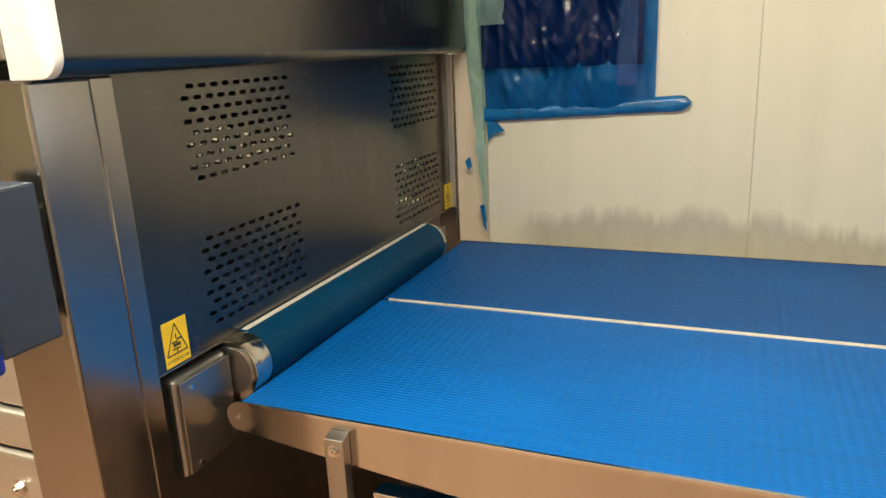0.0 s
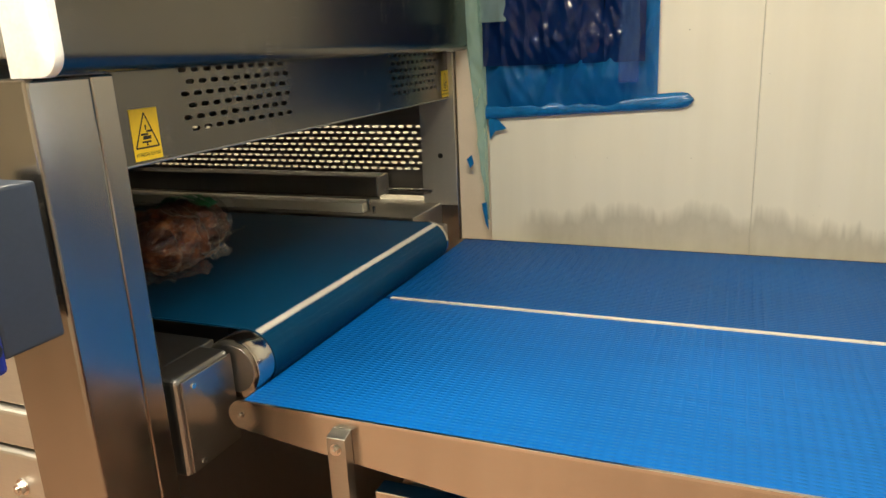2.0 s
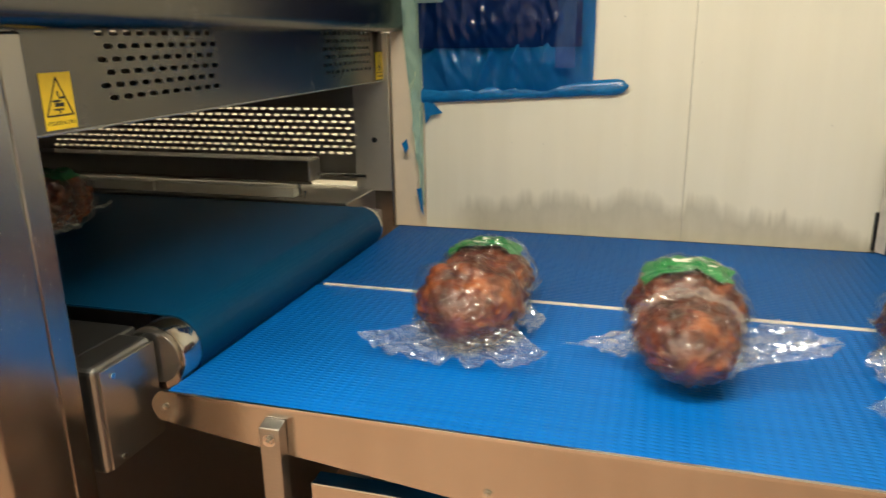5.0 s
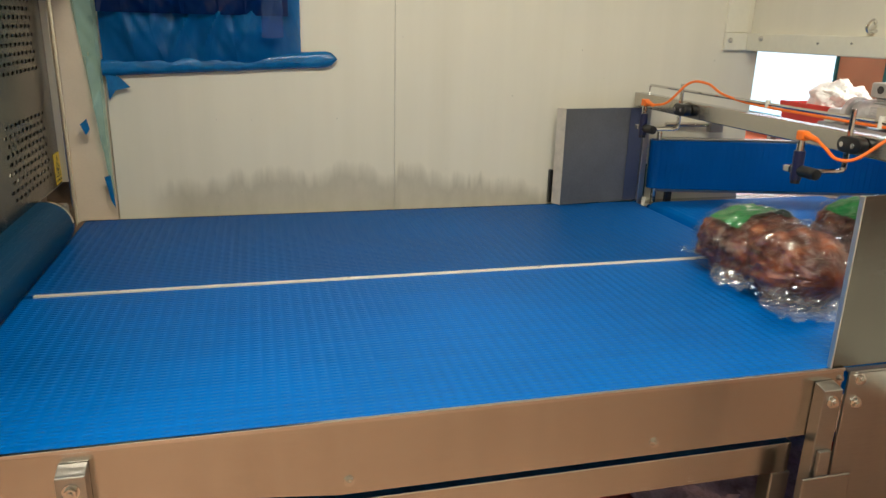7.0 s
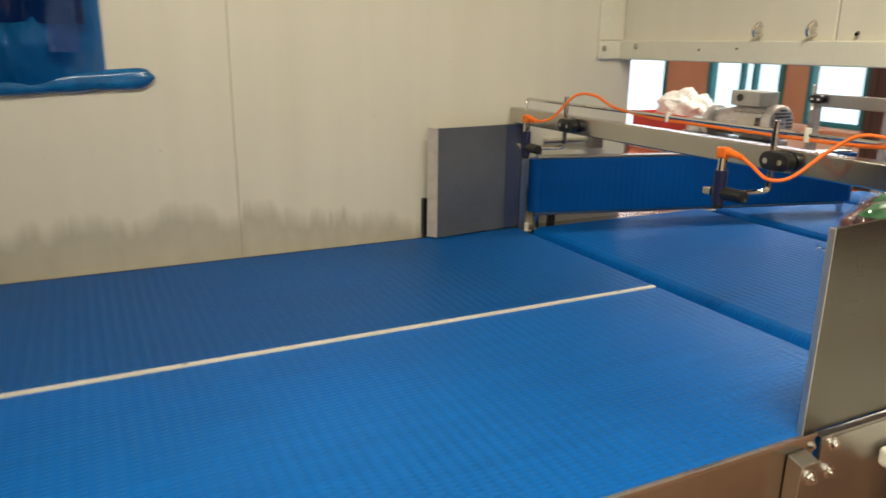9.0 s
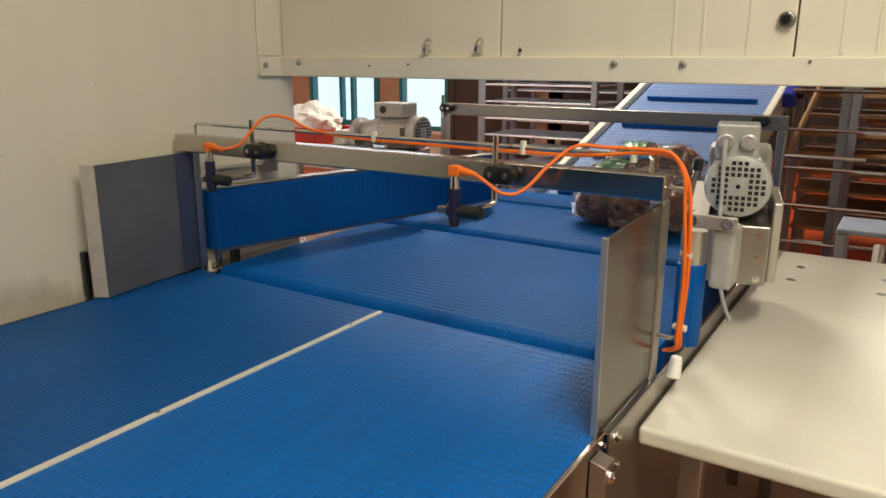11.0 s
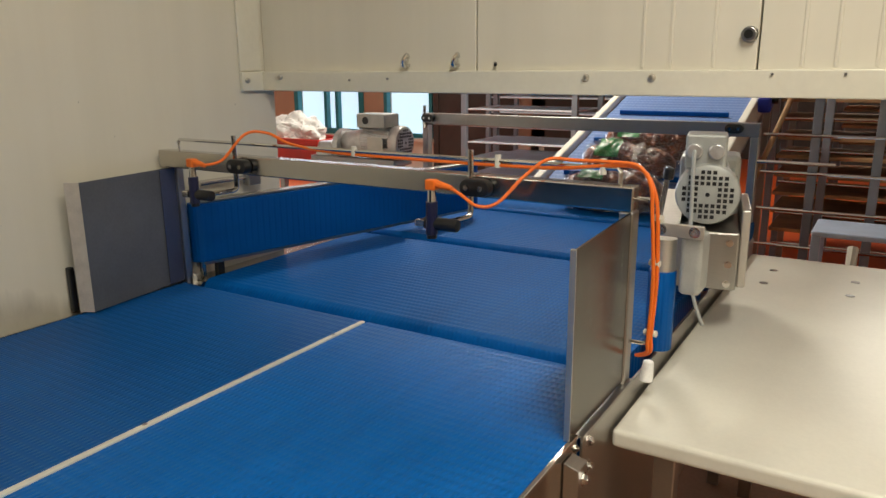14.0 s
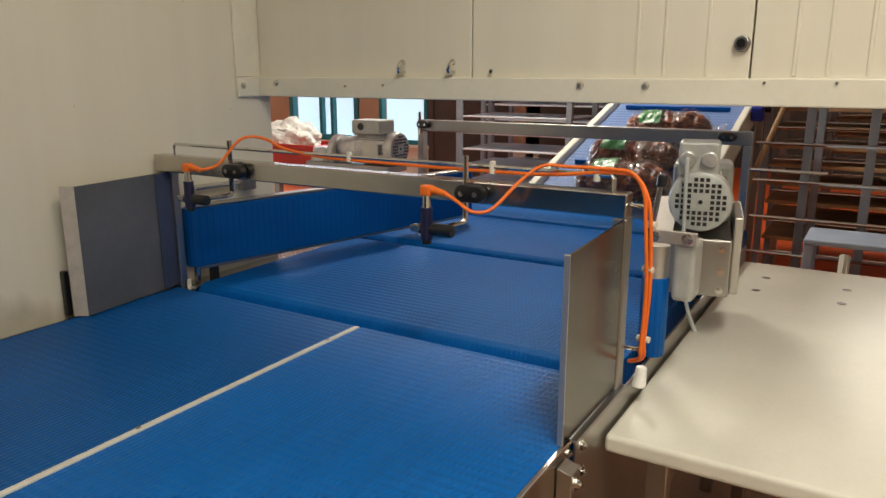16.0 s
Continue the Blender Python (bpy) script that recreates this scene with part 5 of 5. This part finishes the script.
# ---- what moves ----
def motions():
    # the door rises, and closes again once the packs are out
    rise = [(0.0, 0.0), (0.3, 0.0), (0.4, 0.018), (0.5, 0.050), (0.6, 0.100), (0.8, 0.198), (1.0, 0.254), (1.2, 0.315), (1.4, 0.362), (1.5, 0.367), (1.7, 0.370), (5.6, 0.370), (5.75, 0.365), (6.0, 0.285), (6.3, 0.178), (6.4, 0.118), (6.5, 0.060), (6.65, 0.0), (16.0, 0.0)]
    walk(gate, [(t, pose(-0.09, 0, 1.0 + h)) for t, h in rise])
    # the seam runs round the roller and under the belt
    turn = [(0.0, 0), (1.9, 0), (2.0, 26), (2.1, 52), (2.2, 86), (2.3, 134), (2.4, 175), (16.0, 175)]
    walk(seam, [(t, pose(AX, 0, AZ, 0, a, 0)) for t, a in turn])
    inc_z = lambda x: 0.899 + 0.30 * max(0.0, x - 3.32)
    deg = math.degrees(SL)
    # leading pack
    rows = [(0.0, pose(-0.60, 0.50, 1.0, 0, 0, 22)), (1.88, pose(-0.60, 0.50, 1.0, 0, 0, 22)), (2.0, pose(-0.575, 0.49, 1.0, 0, 0, 18)), (2.2, pose(-0.47, 0.46, 1.0, 0, 0, 8)), (2.5, pose(-0.27, 0.42, 1.0, 0, 0, -18)), (2.7, pose(-0.13, 0.41, 1.0, 0, 0, -22)), (2.85, pose(-0.05, 0.41, 0.998, 0, 8, -24)),
            (2.95, pose(-0.005, 0.42, 0.968, 0, 22, -24)), (3.08, pose(0.09, 0.42, 0.925, 0, 14, -22)), (3.2, pose(0.19, 0.41, 0.902, 0, 0, -20)), (4.2, pose(0.83, 0.40, 0.902, 0, 0, -8)), (5.3, pose(1.50, 0.38, 0.902)), (5.9, pose(1.82, 0.38, 0.9045)),
            (7.0, pose(2.25, 0.42, 0.9045)), (9.0, pose(3.0, 0.52, 0.9045)), (9.8, pose(3.22, 0.55, 0.906, 0, -4, 0)), (10.4, pose(3.40, 0.56, inc_z(3.40), 0, -deg, 0)), (12.5, pose(3.74, 0.58, inc_z(3.74), 0, -deg, 0)), (13.5, pose(3.78, 0.58, inc_z(3.78), 0, -deg, 0)), (15.0, pose(3.95, 0.56, inc_z(3.95), 0, -deg, 0)), (16.0, pose(4.10, 0.54, inc_z(4.10), 0, -deg, 0))]
    walk(PACKS[0], rows)
    # second
    rows = [(0.0, pose(-1.02, 0.50, 1.0, 0, 0, 10)), (2.0, pose(-1.02, 0.50, 1.0, 0, 0, 10)), (2.2, pose(-0.90, 0.48, 1.0, 0, 0, 14)), (2.5, pose(-0.68, 0.45, 1.0, 0, 0, 18)), (3.0, pose(-0.385, 0.44, 1.0, 0, 0, 20)), (3.5, pose(-0.03, 0.42, 0.992, 0, 12, 8)),
            (3.62, pose(0.07, 0.40, 0.945, 0, 22, 4)), (3.75, pose(0.14, 0.38, 0.91, 0, 6, 2)), (3.9, pose(0.23, 0.36, 0.902)), (5.3, pose(1.05, 0.37, 0.902)), (6.0, pose(1.45, 0.375, 0.902, 0, 0, 4)), (6.6, pose(1.74, 0.38, 0.9045, 0, 0, 4)), (7.6, pose(2.12, 0.42, 0.9045)),
            (9.6, pose(2.66, 0.48, 0.9045)), (10.8, pose(3.14, 0.54, 0.9045)), (11.4, pose(3.32, 0.56, inc_z(3.32), 0, -6, 0)), (12.5, pose(3.52, 0.60, inc_z(3.52), 0, -deg, 0)), (13.5, pose(3.57, 0.60, inc_z(3.57), 0, -deg, 0)), (15.0, pose(3.68, 0.60, inc_z(3.68), 0, -deg, 0)), (16.0, pose(3.76, 0.60, inc_z(3.76), 0, -deg, 0))]
    walk(PACKS[1], rows)
    # third
    rows = [(0.0, pose(-1.44, 0.50, 1.0)), (2.0, pose(-1.44, 0.50, 1.0)), (2.2, pose(-1.32, 0.50, 1.0)), (3.0, pose(-0.82, 0.49, 1.0)), (4.2, pose(-0.04, 0.47, 0.993, 0, 10, 0)), (4.32, pose(0.05, 0.46, 0.948, 0, 22, 0)), (4.45, pose(0.12, 0.45, 0.91, 0, 6, 0)), (4.6, pose(0.20, 0.45, 0.902)),
            (5.3, pose(0.62, 0.46, 0.902)), (5.5, pose(0.74, 0.455, 0.902)), (6.0, pose(1.04, 0.435, 0.902)), (6.3, pose(1.23, 0.42, 0.902)), (6.6, pose(1.388, 0.40, 0.902)), (7.0, pose(1.58, 0.40, 0.902)), (7.3, pose(1.72, 0.41, 0.9045)), (8.0, pose(2.02, 0.42, 0.9045)),
            (9.5, pose(2.44, 0.38, 0.9045)), (10.2, pose(2.60, 0.37, 0.9045)), (12.3, pose(3.16, 0.54, 0.9045)), (13.5, pose(3.22, 0.55, 0.9045)), (15.0, pose(3.34, 0.56, 0.905, 0, -6, 0)), (16.0, pose(3.48, 0.56, inc_z(3.48), 0, -deg, 0))]
    walk(PACKS[2], rows)
    # the next batch arrives in the chamber
    rows = [(0.0, pose(-1.60, 0.66, 1.0)), (3.4, pose(-1.60, 0.66, 1.0)), (4.2, pose(-1.24, 0.60, 1.0)), (5.0, pose(-0.84, 0.55, 1.0, 0, 0, 10)), (16.0, pose(-0.84, 0.55, 1.0, 0, 0, 10))]
    walk(PACKS[3], rows)
    # cleats climb with the belt
    step = lambda s: pose(3.30 + s * math.cos(SL), 0, 0.895 + s * math.sin(SL), 0, -deg, 0)
    walk(cleats, [(0.0, step(-0.9)), (12.5, step(0.0)), (16.0, step(0.36))])


motions()
